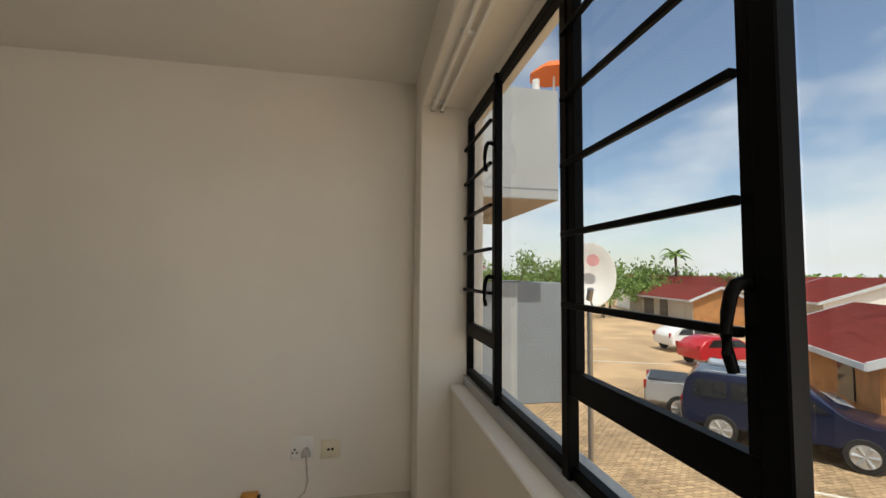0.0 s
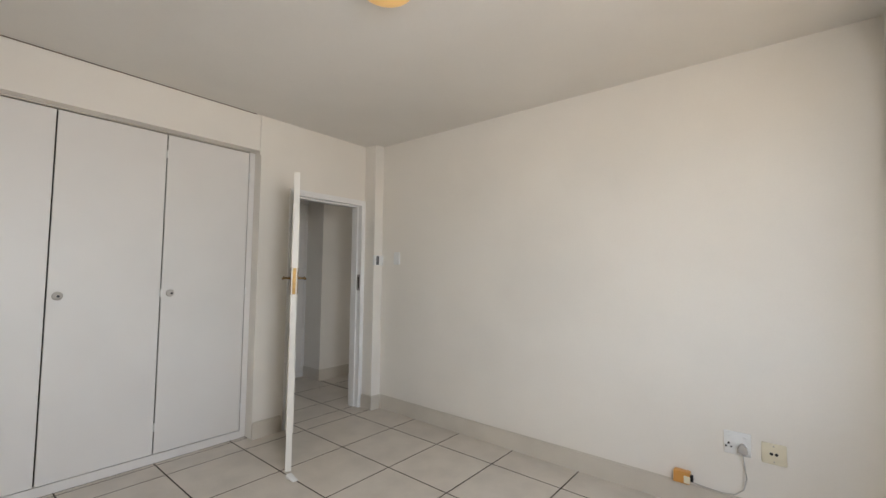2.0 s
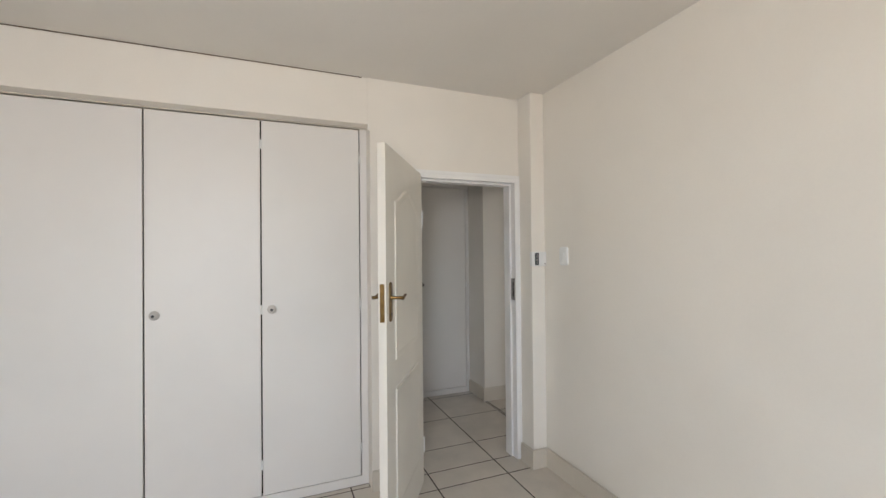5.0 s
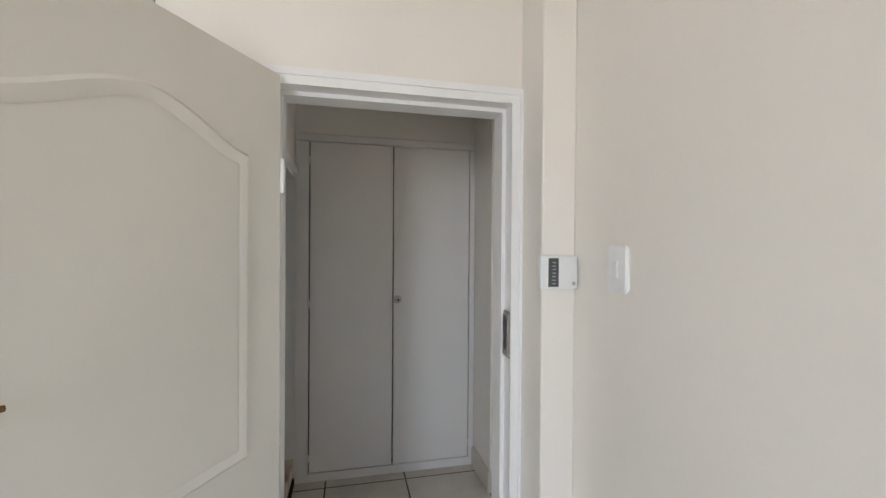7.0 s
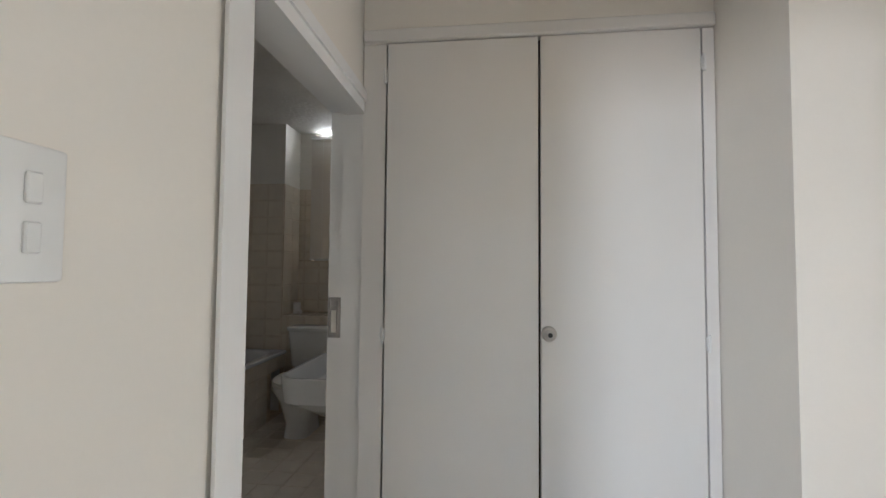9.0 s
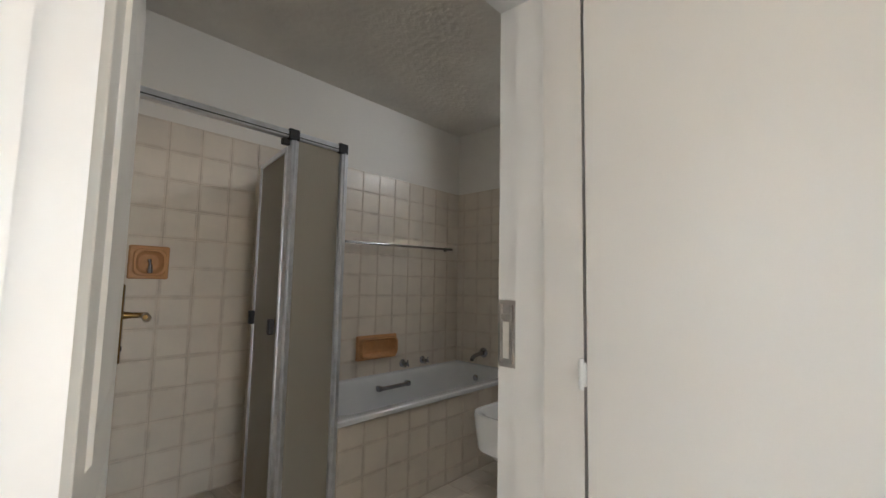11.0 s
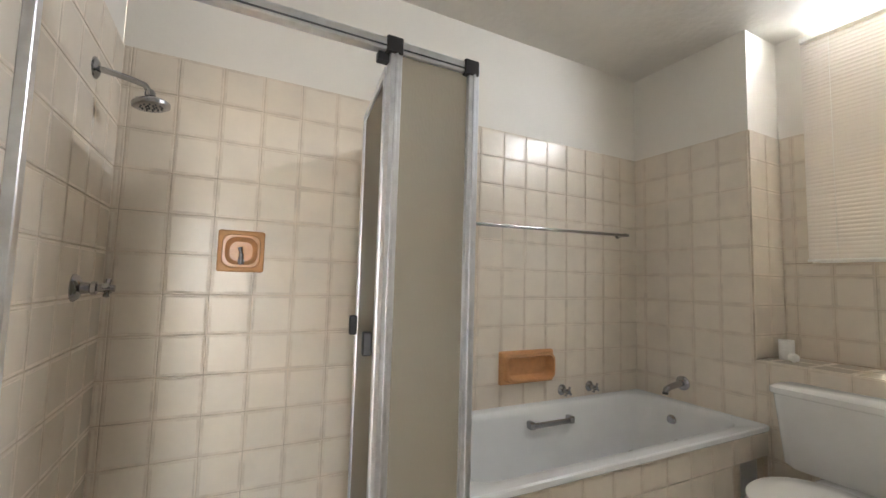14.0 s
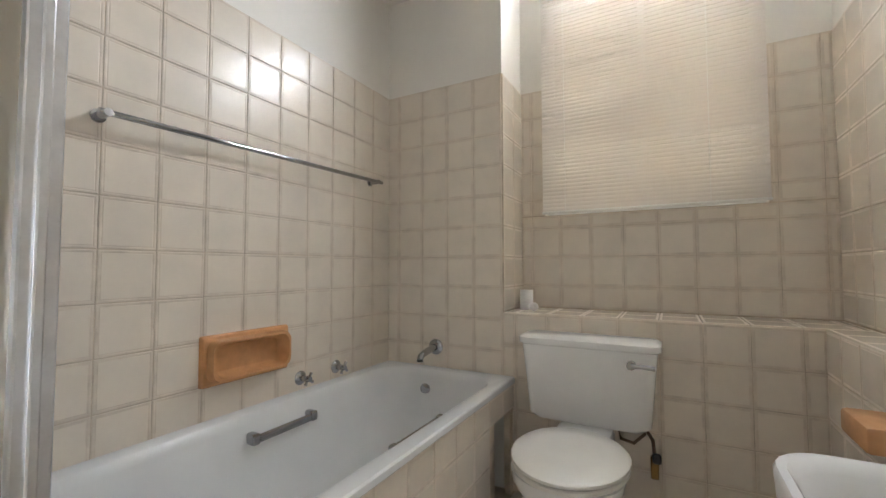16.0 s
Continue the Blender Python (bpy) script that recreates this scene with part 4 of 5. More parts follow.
def folding_leaf(a, b, label):
    d = Vector((b[0] - a[0], b[1] - a[1], 0))
    m = Matrix.Translation((a[0], a[1], 0)) @ Matrix.Rotation(math.atan2(d.y, d.x), 4, "Z")
    w = d.length
    bm = boxes((0.02, -0.003, BF + 0.12, w - 0.02, 0.003, 1.93))
    bm.transform(m)
    leaf = part("door_leaf", bm, M_FROST, sh, label, smooth=False)
    bm = boxes((0, -0.011, BF + 0.09, 0.022, 0.011, 1.955), (w - 0.022, -0.011, BF + 0.09, w, 0.011, 1.955), (0.022, -0.011, 1.93, w - 0.022, 0.011, 1.955), (0.022, -0.011, BF + 0.09, w - 0.022, 0.011, BF + 0.12), bev=0.002)
    bm.transform(m)
    part("leaf_frame", bm, M_ALU, leaf, "thin aluminium leaf frame", smooth=False)
    return m, w, leaf


ma, wa, la = folding_leaf((-4.862, SYF - 0.02), (-4.918, 0.02), "frosted folding leaf")
mb, wb, lb = folding_leaf((-4.888, SYF - 0.03), (-4.958, 0.03), "second frosted folding leaf")
for m, w, x, zz, leaf in ((ma, wa, 0.06, 1.13, la), (ma, wa, wa - 0.03, 1.15, la)):
    bm = boxes((x - 0.014, 0.008, zz - 0.035, x + 0.014, 0.035, zz + 0.035), bev=0.004)
    bm.transform(m)
    part("knob", bm, M_BLACKPL, leaf, "black plastic knob")
part("roller", boxes((-4.858, SYF - 0.02, 1.955, -4.822, SYF + 0.004, 1.985), bev=0.003), M_BLACKPL, la, "black roller block")
tray = structure("shower_step", [(-5.108, SYF - 0.04, BF, BE, SYF + 0.04, 0.2)], M_BEDGE, "low tiled shower kerb", "kerb", 0.004)
tray_floor = structure("shower_floor", [(-5.108, BS, BF, BE, SYF - 0.04, 0.172)], M_BGROUT, "small-tiled shower floor", "shower floor")

HY = -0.015
hd = thing("shower_fixture", pose(BE, HY, 1.946), "chrome shower head on a bent arm", "shower head")
bm = bmesh.new()
m = Matrix.Translation((BE, HY, 1.946)) @ Euler((0, radians(-90), 0)).to_matrix().to_4x4()
lathe(bm, [(0.034, 0.006), (0.033, 0.012), (0.024, 0.018), (0.014, 0.021)], m)
part("wall_plate", bm, M_CHROME, hd)
bm = bmesh.new()
tube(bm, [(BE - 0.012, HY, 1.946), (BE - 0.06, HY, 1.940), (BE - 0.11, HY, 1.930), (BE - 0.138, HY, 1.921), (BE - 0.150, HY, 1.902)], 0.010, 12)
part("arm", bm, M_CHROME, hd)
bm = bmesh.new()
lathe(bm, [(0.012, 0.010), (0.016, 0.0), (0.016, -0.010), (0.022, -0.016), (0.046, -0.026), (0.054, -0.034), (0.053, -0.044), (0.046, -0.047), (0.0, -0.045)], Matrix.Translation((BE - 0.152, HY, 1.898)) @ Euler((0, radians(8), 0)).to_matrix().to_4x4())
rose = part("rose", bm, M_CHROME, hd)
bm = bmesh.new()
for rr, k in ((0.014, 6), (0.030, 12)):
    for i in range(k):
        a = 2 * math.pi * i / k
        c = Matrix.Translation((BE - 0.152, HY, 1.898)) @ Euler((0, radians(8), 0)).to_matrix().to_4x4()
        rod(bm, c @ Vector((rr * math.cos(a), rr * math.sin(a), -0.0455)), c @ Vector((rr * math.cos(a), rr * math.sin(a), -0.049)), 0.0028, n=8)
part("nozzle", bm, M_BLACKPL, rose, "dark spray nozzles")
mx = thing("shower_tap", pose(BE, HY, 1.27), "chrome shower tap on the tiled wall", "tap")
m = Matrix.Translation((BE, HY, 1.27)) @ Euler((0, radians(-90), 0)).to_matrix().to_4x4()
bm = bmesh.new()
lathe(bm, [(0.042, 0.006), (0.042, 0.010), (0.034, 0.020), (0.018, 0.026), (0.016, 0.046), (0.020, 0.050), (0.020, 0.062), (0.012, 0.066), (0.012, 0.080)], m, 20)
part("body", bm, M_CHROME, mx)
bm = bmesh.new()
for a in (20, 110):
    c, q = math.cos(radians(a)) * 0.027, math.sin(radians(a)) * 0.027
    tube(bm, [(BE - 0.088, HY - c, 1.27 - q), (BE - 0.088, HY - c * 0.5, 1.27 - q * 0.5), (BE - 0.088, HY + c * 0.5, 1.27 + q * 0.5), (BE - 0.088, HY + c, 1.27 + q)], [0.0085, 0.006, 0.006, 0.0085], 10)
rod(bm, (BE - 0.076, HY, 1.27), (BE - 0.106, HY, 1.27), 0.013, 0.010)
part("cross_head", bm, M_CHROME, mx)


# toilet
def toilet():
    e = thing("toilet", pose(-6.6, 0.785, BF), "white close-coupled toilet with closed lid", "toilet")
    cy = 0.785
    bm = bmesh.new()
    loft(bm, [rounded(-6.84, cy, 0.075, 0.225, 0.05, 0.53), rounded(-6.84, cy, 0.082, 0.245, 0.05, 0.545), rounded(-6.838, cy, 0.09, 0.272, 0.04, 0.84), rounded(-6.838, cy, 0.09, 0.272, 0.04, 0.846)])
    part("cistern", bm, M_CERAMIC, e)
    bm = bmesh.new()
    loft(bm, [rounded(-6.836, cy, 0.090, 0.278, 0.045, 0.846), rounded(-6.836, cy, 0.096, 0.286, 0.045, 0.852), rounded(-6.836, cy, 0.096, 0.286, 0.045, 0.876), rounded(-6.836, cy, 0.080, 0.270, 0.045, 0.886)])
    part("cistern_lid", bm, M_CERAMIC, e, "loose white cistern lid")
    bm = bmesh.new()
    rod(bm, (-6.75, 0.965, 0.80), (-6.728, 0.965, 0.80), 0.018)
    tube(bm, [(-6.722, 0.965, 0.80), (-6.718, 1.0, 0.802), (-6.718, 1.05, 0.80)], [0.010, 0.008, 0.009], 10)
    part("flush_lever", bm, M_CHROME, e, "chrome flush lever")
    bm = bmesh.new()
    loft(bm, [rounded(-6.50, cy, 0.17, 0.10, 0.08, BF), rounded(-6.50, cy, 0.16, 0.09, 0.08, 0.2), rounded(-6.48, cy, 0.20, 0.13, 0.12, 0.38), rounded(-6.46, cy, 0.235, 0.18, 0.17, 0.47), rounded(-6.46, cy, 0.24, 0.186, 0.175, 0.505)])
    box(bm, -6.80, cy - 0.11, 0.33, -6.62, cy + 0.11, 0.53, bev=0.02, seg=2)
    part("bowl", bm, M_CERAMIC, e)

    def egg(k, z):
        pts = []
        for i in range(36):
            a = 2 * math.pi * i / 36
            c, s = math.cos(a), math.sin(a)
            pts.append((-6.455 + (0.245 if c > 0 else 0.215) * c * k, cy + 0.195 * s * k * (1 if c > -0.55 else 1.02), z))
        return pts
    bm = bmesh.new()
    loft(bm, [egg(0.97, 0.505), egg(1.0, 0.509), egg(1.0, 0.520), egg(0.98, 0.524)])
    part("seat", bm, M_SEAT, e, "white plastic seat ring")
    bm = bmesh.new()
    loft(bm, [egg(0.98, 0.527), egg(1.01, 0.531), egg(1.01, 0.540), egg(0.95, 0.549), egg(0.6, 0.553), egg(0.2, 0.554)])
    part("lid", bm, M_SEAT, e, "closed white plastic lid")


toilet()
vp = thing("water_supply", pose(-6.9, 1.02, 0.4), "brass cistern valve with a coiled flexible pipe", "water pipe")
bm = bmesh.new()
tube(bm, [(-6.86, 0.99, 0.545), (-6.86, 1.0, 0.50), (-6.85, 0.96, 0.46), (-6.85, 0.91, 0.47), (-6.85, 0.90, 0.51), (-6.85, 0.94, 0.535), (-6.855, 1.0, 0.53), (-6.86, 1.03, 0.48), (-6.86, 1.035, 0.42)], 0.007, 8)
part("hose", bm, M_BARK, vp, "braided flexible hose")
bm = boxes((-6.875, 1.02, 0.33, -6.845, 1.05, 0.42), bev=0.005)
rod(bm, (-6.93, 1.035, 0.36), (-6.85, 1.035, 0.36), 0.009)
part("valve", bm, M_BRASS, vp)
part("valve_knob", boxes((-6.845, 1.028, 0.40, -6.825, 1.06, 0.44), bev=0.006), M_BLACKPL, vp, "black valve knob")

# basin
ba = thing("washbasin", pose(-5.5, 1.4, 0.8), "white ceramic wall-hung washbasin with pillar taps", "washbasin")
cx, cy, hx, hy = -5.515, 1.42, 0.335, 0.18
bm = bmesh.new()
loft(bm, [rounded(cx, cy + 0.05, 0.14, 0.13, 0.09, 0.64), rounded(cx, cy + 0.02, hx - 0.06, hy - 0.03, 0.12, 0.715), rounded(cx, cy, hx - 0.012, hy - 0.006, 0.10, 0.755), rounded(cx, cy, hx, hy, 0.09, 0.872), rounded(cx, cy, hx - 0.005, hy - 0.004, 0.085, 0.880),
          rounded(cx, cy, hx - 0.018, hy - 0.016, 0.08, 0.880), rounded(cx, cy - 0.01, hx - 0.04, hy - 0.035, 0.08, 0.865), rounded(cx, cy - 0.02, hx - 0.09, hy - 0.075, 0.07, 0.775), rounded(cx, cy - 0.02, hx - 0.18, hy - 0.13, 0.05, 0.75)])
part("bowl", bm, M_CERAMIC, ba)
bm = bmesh.new()
tube(bm, [(cx, 1.43, 0.64), (cx, 1.43, 0.48), (cx, 1.47, 0.44), (cx, 1.60, 0.44)], 0.018, 12)
part("waste_pipe", bm, M_PLASTIC, ba)
for x in (cx - 0.12, cx + 0.12):
    bm = bmesh.new()
    lathe(bm, [(0.02, 0.872), (0.02, 0.87), (0.012, 0.875), (0.012, 0.905), (0.022, 0.91), (0.022, 0.925), (0.01, 0.93)], Matrix.Translation((x, 1.56, 0)), 14)
    tube(bm, [(x, 1.56, 0.895), (x, 1.52, 0.905), (x, 1.47, 0.90), (x, 1.46, 0.885)], 0.011, 10)
    part("tap", bm, M_CHROME, ba)
sd = thing("basin_soap_dish", pose(-6.3, 1.58, 0.80), "peach ceramic soap dish beside the basin", "soap dish")
bm = boxes((-6.42, 1.49, 0.755, -6.25, 1.60, 0.82), bev=0.012, seg=2)
part("dish", bm, M_PEACH, sd)

# blind and window
bw = thing("window_2", pose(BR - 0.1, 1.0, 1.47), "white framed bathroom window behind the blind", "window", kind="structure")
part("window_frame", boxes((BR - 0.12, 0.50, 1.47, BR - 0.08, 0.54, 2.70), (BR - 0.12, 1.46, 1.47, BR - 0.08, 1.50, 2.70), (BR - 0.12, 0.54, 1.47, BR - 0.08, 1.46, 1.51), (BR - 0.12, 0.54, 2.66, BR - 0.08, 1.46, 2.70), (BR - 0.115, 0.985, 1.51, BR - 0.085, 1.015, 2.66)), M_WHITEO, bw, smooth=False)
# hidden behind the blind; frosting added to cut the light reaching the slats
part("pane", boxes((BR - 0.103, 0.54, 1.51, BR - 0.099, 0.985, 2.66)), M_FROST, bw, "unseen pane, frosted to dim the blind's backlight", smooth=False)
part("pane", boxes((BR - 0.103, 1.015, 1.51, BR - 0.099, 1.46, 2.66)), M_FROST, bw, "unseen pane, frosted to dim the blind's backlight", smooth=False)
bl = thing("venetian_blind", pose(BR, 1.0, 2.7), "lowered white venetian blind, slats nearly closed", "blind")
part("head_rail", boxes((BR + 0.006, 0.492, 2.685, BR + 0.036, 1.508, 2.715), bev=0.002), M_WHITEO, bl)
part("bottom_rail", boxes((BR + 0.008, 0.492, 1.478, BR + 0.034, 1.508, 1.490), bev=0.003), M_WHITEO, bl)
slat = bmesh.new()
n = 4
for i in range(n):
    u0, u1 = (i / n - 0.5) * 0.025, ((i + 1) / n - 0.5) * 0.025
    c0, c1 = 0.0025 * (1 - (2 * i / n - 1) ** 2), 0.0025 * (1 - (2 * (i + 1) / n - 1) ** 2)
    slat.faces.new([slat.verts.new(p) for p in ((u0, -0.505, c0), (u1, -0.505, c1), (u1, 0.505, c1), (u0, 0.505, c0))])
bmesh.ops.remove_doubles(slat, verts=slat.verts[:], dist=1e-5)
slat_mesh = finish(slat, "slat", M_SLAT, True)
for k in range(56):
    z = 1.503 + k * 0.0211
    o = new("slat", slat_mesh)
    o.parent = bl
    tilt = 72 + 1.5 * math.sin(k * 1.7) - (6 if k < 16 else 0)
    o.matrix_local = bl.matrix_world.inverted() @ pose(BR + 0.021, 1.0, z, 0, tilt, 0)
for y in (0.62, 1.28):
    bm = bmesh.new()
    rod(bm, (BR + 0.036, y, 1.485), (BR + 0.036, y, 2.69), 0.0013, n=6)
    part("ladder_cord", bm, M_WHITEO, bl)
rl = thing("toilet_roll_core", pose(-7.10, 0.44, 0.967), "small white paper roll standing on the tiled ledge", "paper roll")
bm = bmesh.new()
lathe(bm, [(0.012, 0.0), (0.034, 0.0), (0.034, 0.10), (0.012, 0.10)], Matrix.Translation((-7.08, 0.44, 0.966)))
part("roll", bm, M_PAPER, rl)
pb = thing("paper_scrap", pose(-7.03, 0.49, 0.967), "crumpled white paper on the ledge", "paper")
bm = bmesh.new()
bmesh.ops.create_icosphere(bm, subdivisions=2, radius=0.022, matrix=Matrix.Translation((-7.02, 0.495, 0.986)))
for v in bm.verts:
    v.co += Vector((0, 0, 0)).lerp(noise.noise_vector(v.co * 60), 0.008)
part("ball", bm, M_PAPER, pb)

# ---- outdoors ----
GZ = -3.0
bm = bmesh.new()
bmesh.ops.create_grid(bm, x_segments=2, y_segments=2, size=2500, matrix=Matrix.Translation((1500, 900, GZ - 0.06)))
tagged(part("ground", bm, M_EARTH, None, "dry sandy ground reaching to the sea", smooth=False), category="ground", kind="structure")
bm = bmesh.new()
bmesh.ops.create_grid(bm, x_segments=2, y_segments=2, size=2000, matrix=Matrix.Translation((2450, 1500, GZ + 0.0)))
tagged(part("water", bm, M_SEA, None, "hazy blue sea on the horizon", smooth=False), category="sea", kind="structure")
pav = structure("pavement", [(0.62, -30, GZ - 0.06, 60, 70, GZ - 0.02)], M_PAVER, "sandy bed of the brick-paved yard", "pavement")
for a, b in (((11.5, 20.5), (15.4, 19.0)), ((9.1, 7.6), (10.2, 6.75)), ((13.0, 24.0), (14.5, 23.4))):
    d = Vector((b[0] - a[0], b[1] - a[1], 0)).normalized() * 0.05
    nn = Vector((-d.y, d.x, 0))
    bm = bmesh.new()
    loft(bm, [[(a[0] - nn.x, a[1] - nn.y, z), (b[0] - nn.x, b[1] - nn.y, z), (b[0] + nn.x, b[1] + nn.y, z), (a[0] + nn.x, a[1] + nn.y, z)] for z in (GZ - 0.01, GZ + 0.012)])
    tagged(part("road_line", bm, M_ROADLINE, None, "worn white painted parking line", smooth=False), category="road marking", kind="structure")
rv = random.Random(3)
pv, pf = [], []
for i in range(62):
    for j in range(130):
        x, y = 0.75 + i * 0.205 + (0.1 if j % 2 else 0), 2.0 + j * 0.105
        h, q = GZ + rv.uniform(-0.004, 0.004), len(pv)
        for a, b in ((0, 0), (0.196, 0), (0.196, 0.096), (0, 0.096)):
            pv.append((x + a, y + b, GZ - 0.03))
        for a, b in ((0.006, 0.006), (0.19, 0.006), (0.19, 0.09), (0.006, 0.09)):
            pv.append((x + a, y + b, h))
        pf += [(q + 4, q + 5, q + 6, q + 7)] + [(q + k, q + (k + 1) % 4, q + 4 + (k + 1) % 4, q + 4 + k) for k in range(4)]
me = bpy.data.meshes.new("paving_bricks")
me.from_pydata(pv, [], pf)
me.materials.append(M_BRICKPAVE)
tagged(new("paving_bricks", me), "sand-coloured clay brick paving in running bond", "paving", kind="stuff")
# own building above and below the rooms
structure("facade", [(0.0, -12, GZ, 0.62, 20, -0.12), (0.30, -12, 2.9, 0.62, 20, 6.5), (0.30, NY + 0.2, -0.12, 0.62, 20, 2.9), (0.30, -12, -0.12, 0.62, SY - 0.2, 2.9)], M_GREYL, "pale grey rendered facade of the apartment block", "facade")
# out of view, added to keep sun and sky light out from above
structure("roof_slab", [(-9, -12, 3.0, 0.30, 20, 3.2)], M_GREYL, "unseen slab added over the rooms to block sun and sky", "roof")
nb = thing("neighbour_wing", pose(4, 13, GZ), "grey rendered wing of the apartment block with overhanging bay", "building")
# the lower wall's shade is in its darker grey
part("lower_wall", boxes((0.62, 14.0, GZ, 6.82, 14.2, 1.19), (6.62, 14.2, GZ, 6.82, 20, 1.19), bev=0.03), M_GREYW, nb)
part("lower_pier", boxes((4.4, 13.92, GZ, 5.15, 14.0, 1.19)), M_GREYL, nb, smooth=False)
part("upper_bay", boxes((0.62, 12.4, 3.85, 5.95, 19, 7.4)), M_GREYL, nb, "pale grey overhanging bay", smooth=False)
part("soffit", boxes((0.62, 12.42, 3.82, 5.93, 19, 3.85)), M_SOFFIT, nb, "beige soffit", smooth=False)
part("groove", boxes((0.62, 12.39, 4.15, 5.94, 12.4, 4.18)), M_GREYW, nb, smooth=False)
um = thing("orange_umbrella", pose(5.9, 13.4, 7.4), "orange canvas umbrella on the upper terrace", "umbrella")
bm = bmesh.new()
lathe(bm, [(0.9, 8.5), (0.87, 8.55), (0.5, 8.85), (0.0, 9.05)], Matrix.Translation((6.4, 13.6, 0)), 8)
part("canopy", bm, M_UMB, um)
bm = bmesh.new()
rod(bm, (6.4, 13.6, 7.4), (6.4, 13.6, 8.9), 0.04)
rod(bm, (5.55, 13.2, 7.4), (5.55, 13.2, 8.1), 0.12)
part("pole", bm, M_WHITEO, um)

# satellite dish on a mast
di = thing("satellite_dish", pose(2.72, 4.9, GZ), "white satellite dish on a mast", "satellite dish")
dm = look((2.78, 5.05, 1.46), (1.7, 2.2, 2.0)) @ Matrix.Scale(1.05, 4)
bm = bmesh.new()
lathe(bm, [(0.0, -0.10), (0.14, -0.09), (0.28, -0.055), (0.39, -0.008), (0.395, 0.0), (0.385, 0.0), (0.28, -0.045), (0.14, -0.08), (0.0, -0.09)], dm @ Matrix.Rotation(math.pi, 4, "X"), 40, 0.74, 1.0)
part("reflector", bm, M_WHITEO, di)
bm = bmesh.new()
lathe(bm, [(0.0, 0.004), (0.075, 0.0045), (0.075, -0.001), (0.0, -0.001)], dm @ Matrix.Translation((-0.02, 0.16, -0.055)), 20)
part("red_badge", bm, M_PINK, di, "faded red round badge")
bm = bmesh.new()
rod(bm, dm @ Vector((0, -0.38, 0)), dm @ Vector((0.1, -0.34, -0.42)), 0.012)
rod(bm, dm @ Vector((0.1, -0.36, -0.40)), dm @ Vector((0.09, -0.25, -0.48)), 0.035)
part("arm", bm, M_STEEL, di)
bm = bmesh.new()
rod(bm, (2.84, 5.2, GZ), (2.84, 5.2, 1.55), 0.035)
part("mast", bm, M_STEEL, di)


# vehicles
def car(name, m, label, paint, body, glass, wheels, width, r, lamp=True):
    """body and glass: side outlines (x along the car, z up) about the rear axle side; m places it on the ground."""
    c = thing(name, m, label, "car")
    h = width / 2
    bm = bmesh.new()
    rings = []
    for y, k in ((-h, 0.94), (-h + 0.07, 1.0), (h - 0.07, 1.0), (h, 0.94)):
        cz = 0.75
        rings.append([(p[0] * (0.5 + 0.5 * k) if abs(p[0]) > 1.6 else p[0], y * (1.0 if p[1] < 1.0 else 0.86 if p[1] > 1.25 else 0.95), cz + (p[1] - cz) * k if k < 1 else p[1]) for p in body])
    loft(bm, rings)
    bmesh.ops.bevel(bm, geom=bm.edges[:], offset=0.03, segments=2, affect="EDGES", clamp_overlap=True)
    bm.transform(m)
    b = part("body", bm, paint, c)
    for s in (-1, 1):
        for g in glass:
            bm = bmesh.new()
            y0 = s * h * 0.975
            loft(bm, [[(p[0], y0 * (1.0 if p[1] < 1.25 else 0.915), p[1]) for p in g], [(p[0], y0 * 0.9 * (1.0 if p[1] < 1.25 else 0.915), p[1]) for p in g]])
            bm.transform(m)
            part("side_window", bm, M_CARGLASS, b, "dark side window", smooth=False)
        for x in wheels:
            bm = bmesh.new()
            lathe(bm, [(r * 0.66, -0.10), (r * 0.96, -0.10), (r, -0.07), (r, 0.07), (r * 0.96, 0.10), (r * 0.66, 0.10)], m @ Matrix.Translation((x, s * (h - 0.08), r)) @ Matrix.Rotation(math.pi / 2, 4, "X"), 28)
            w = part("wheel", bm, M_TYRE, c, "black tyre")
            bm = bmesh.new()
            for k in range(6):
                a = 2 * math.pi * k / 6
                rod(bm, (x, s * (h + 0.005), r), (x + r * 0.6 * math.cos(a), s * (h + 0.012), r + r * 0.6 * math.sin(a)), 0.04, 0.055, 8)
            rod(bm, (x, s * (h - 0.03), r), (x, s * (h + 0.025), r), 0.07)
            lathe(bm, [(r * 0.58, -0.03), (r * 0.68, -0.03), (r * 0.68, 0.03), (r * 0.58, 0.03)], Matrix.Translation((x, s * (h + 0.0), r)) @ Matrix.Rotation(math.pi / 2, 4, "X"), 24)
            bm.transform(m)
            part("rim", bm, M_SILVER, w, "silver alloy rim")
        xr, xf = min(p[0] for p in body), max(p[0] for p in body)
        bm = boxes((xr - 0.005, s * (h - 0.16) - 0.06, 0.85, xr + 0.09, s * (h - 0.16) + 0.10 * (s > 0) + 0.06 * 1, 1.12), bev=0.02)
        bm.transform(m)
        part("tail_light", bm, M_TAILLIGHT, c, "red tail light")
        bm = boxes((xf - 0.22, s * (h - 0.2) - 0.1, 0.72, xf - 0.05, s * (h - 0.2) + 0.1, 0.88), bev=0.03)
        bm.transform(m)
        part("headlight", bm, M_CARGLASS if not lamp else M_WHITEO, c, "clear headlight")
    return c


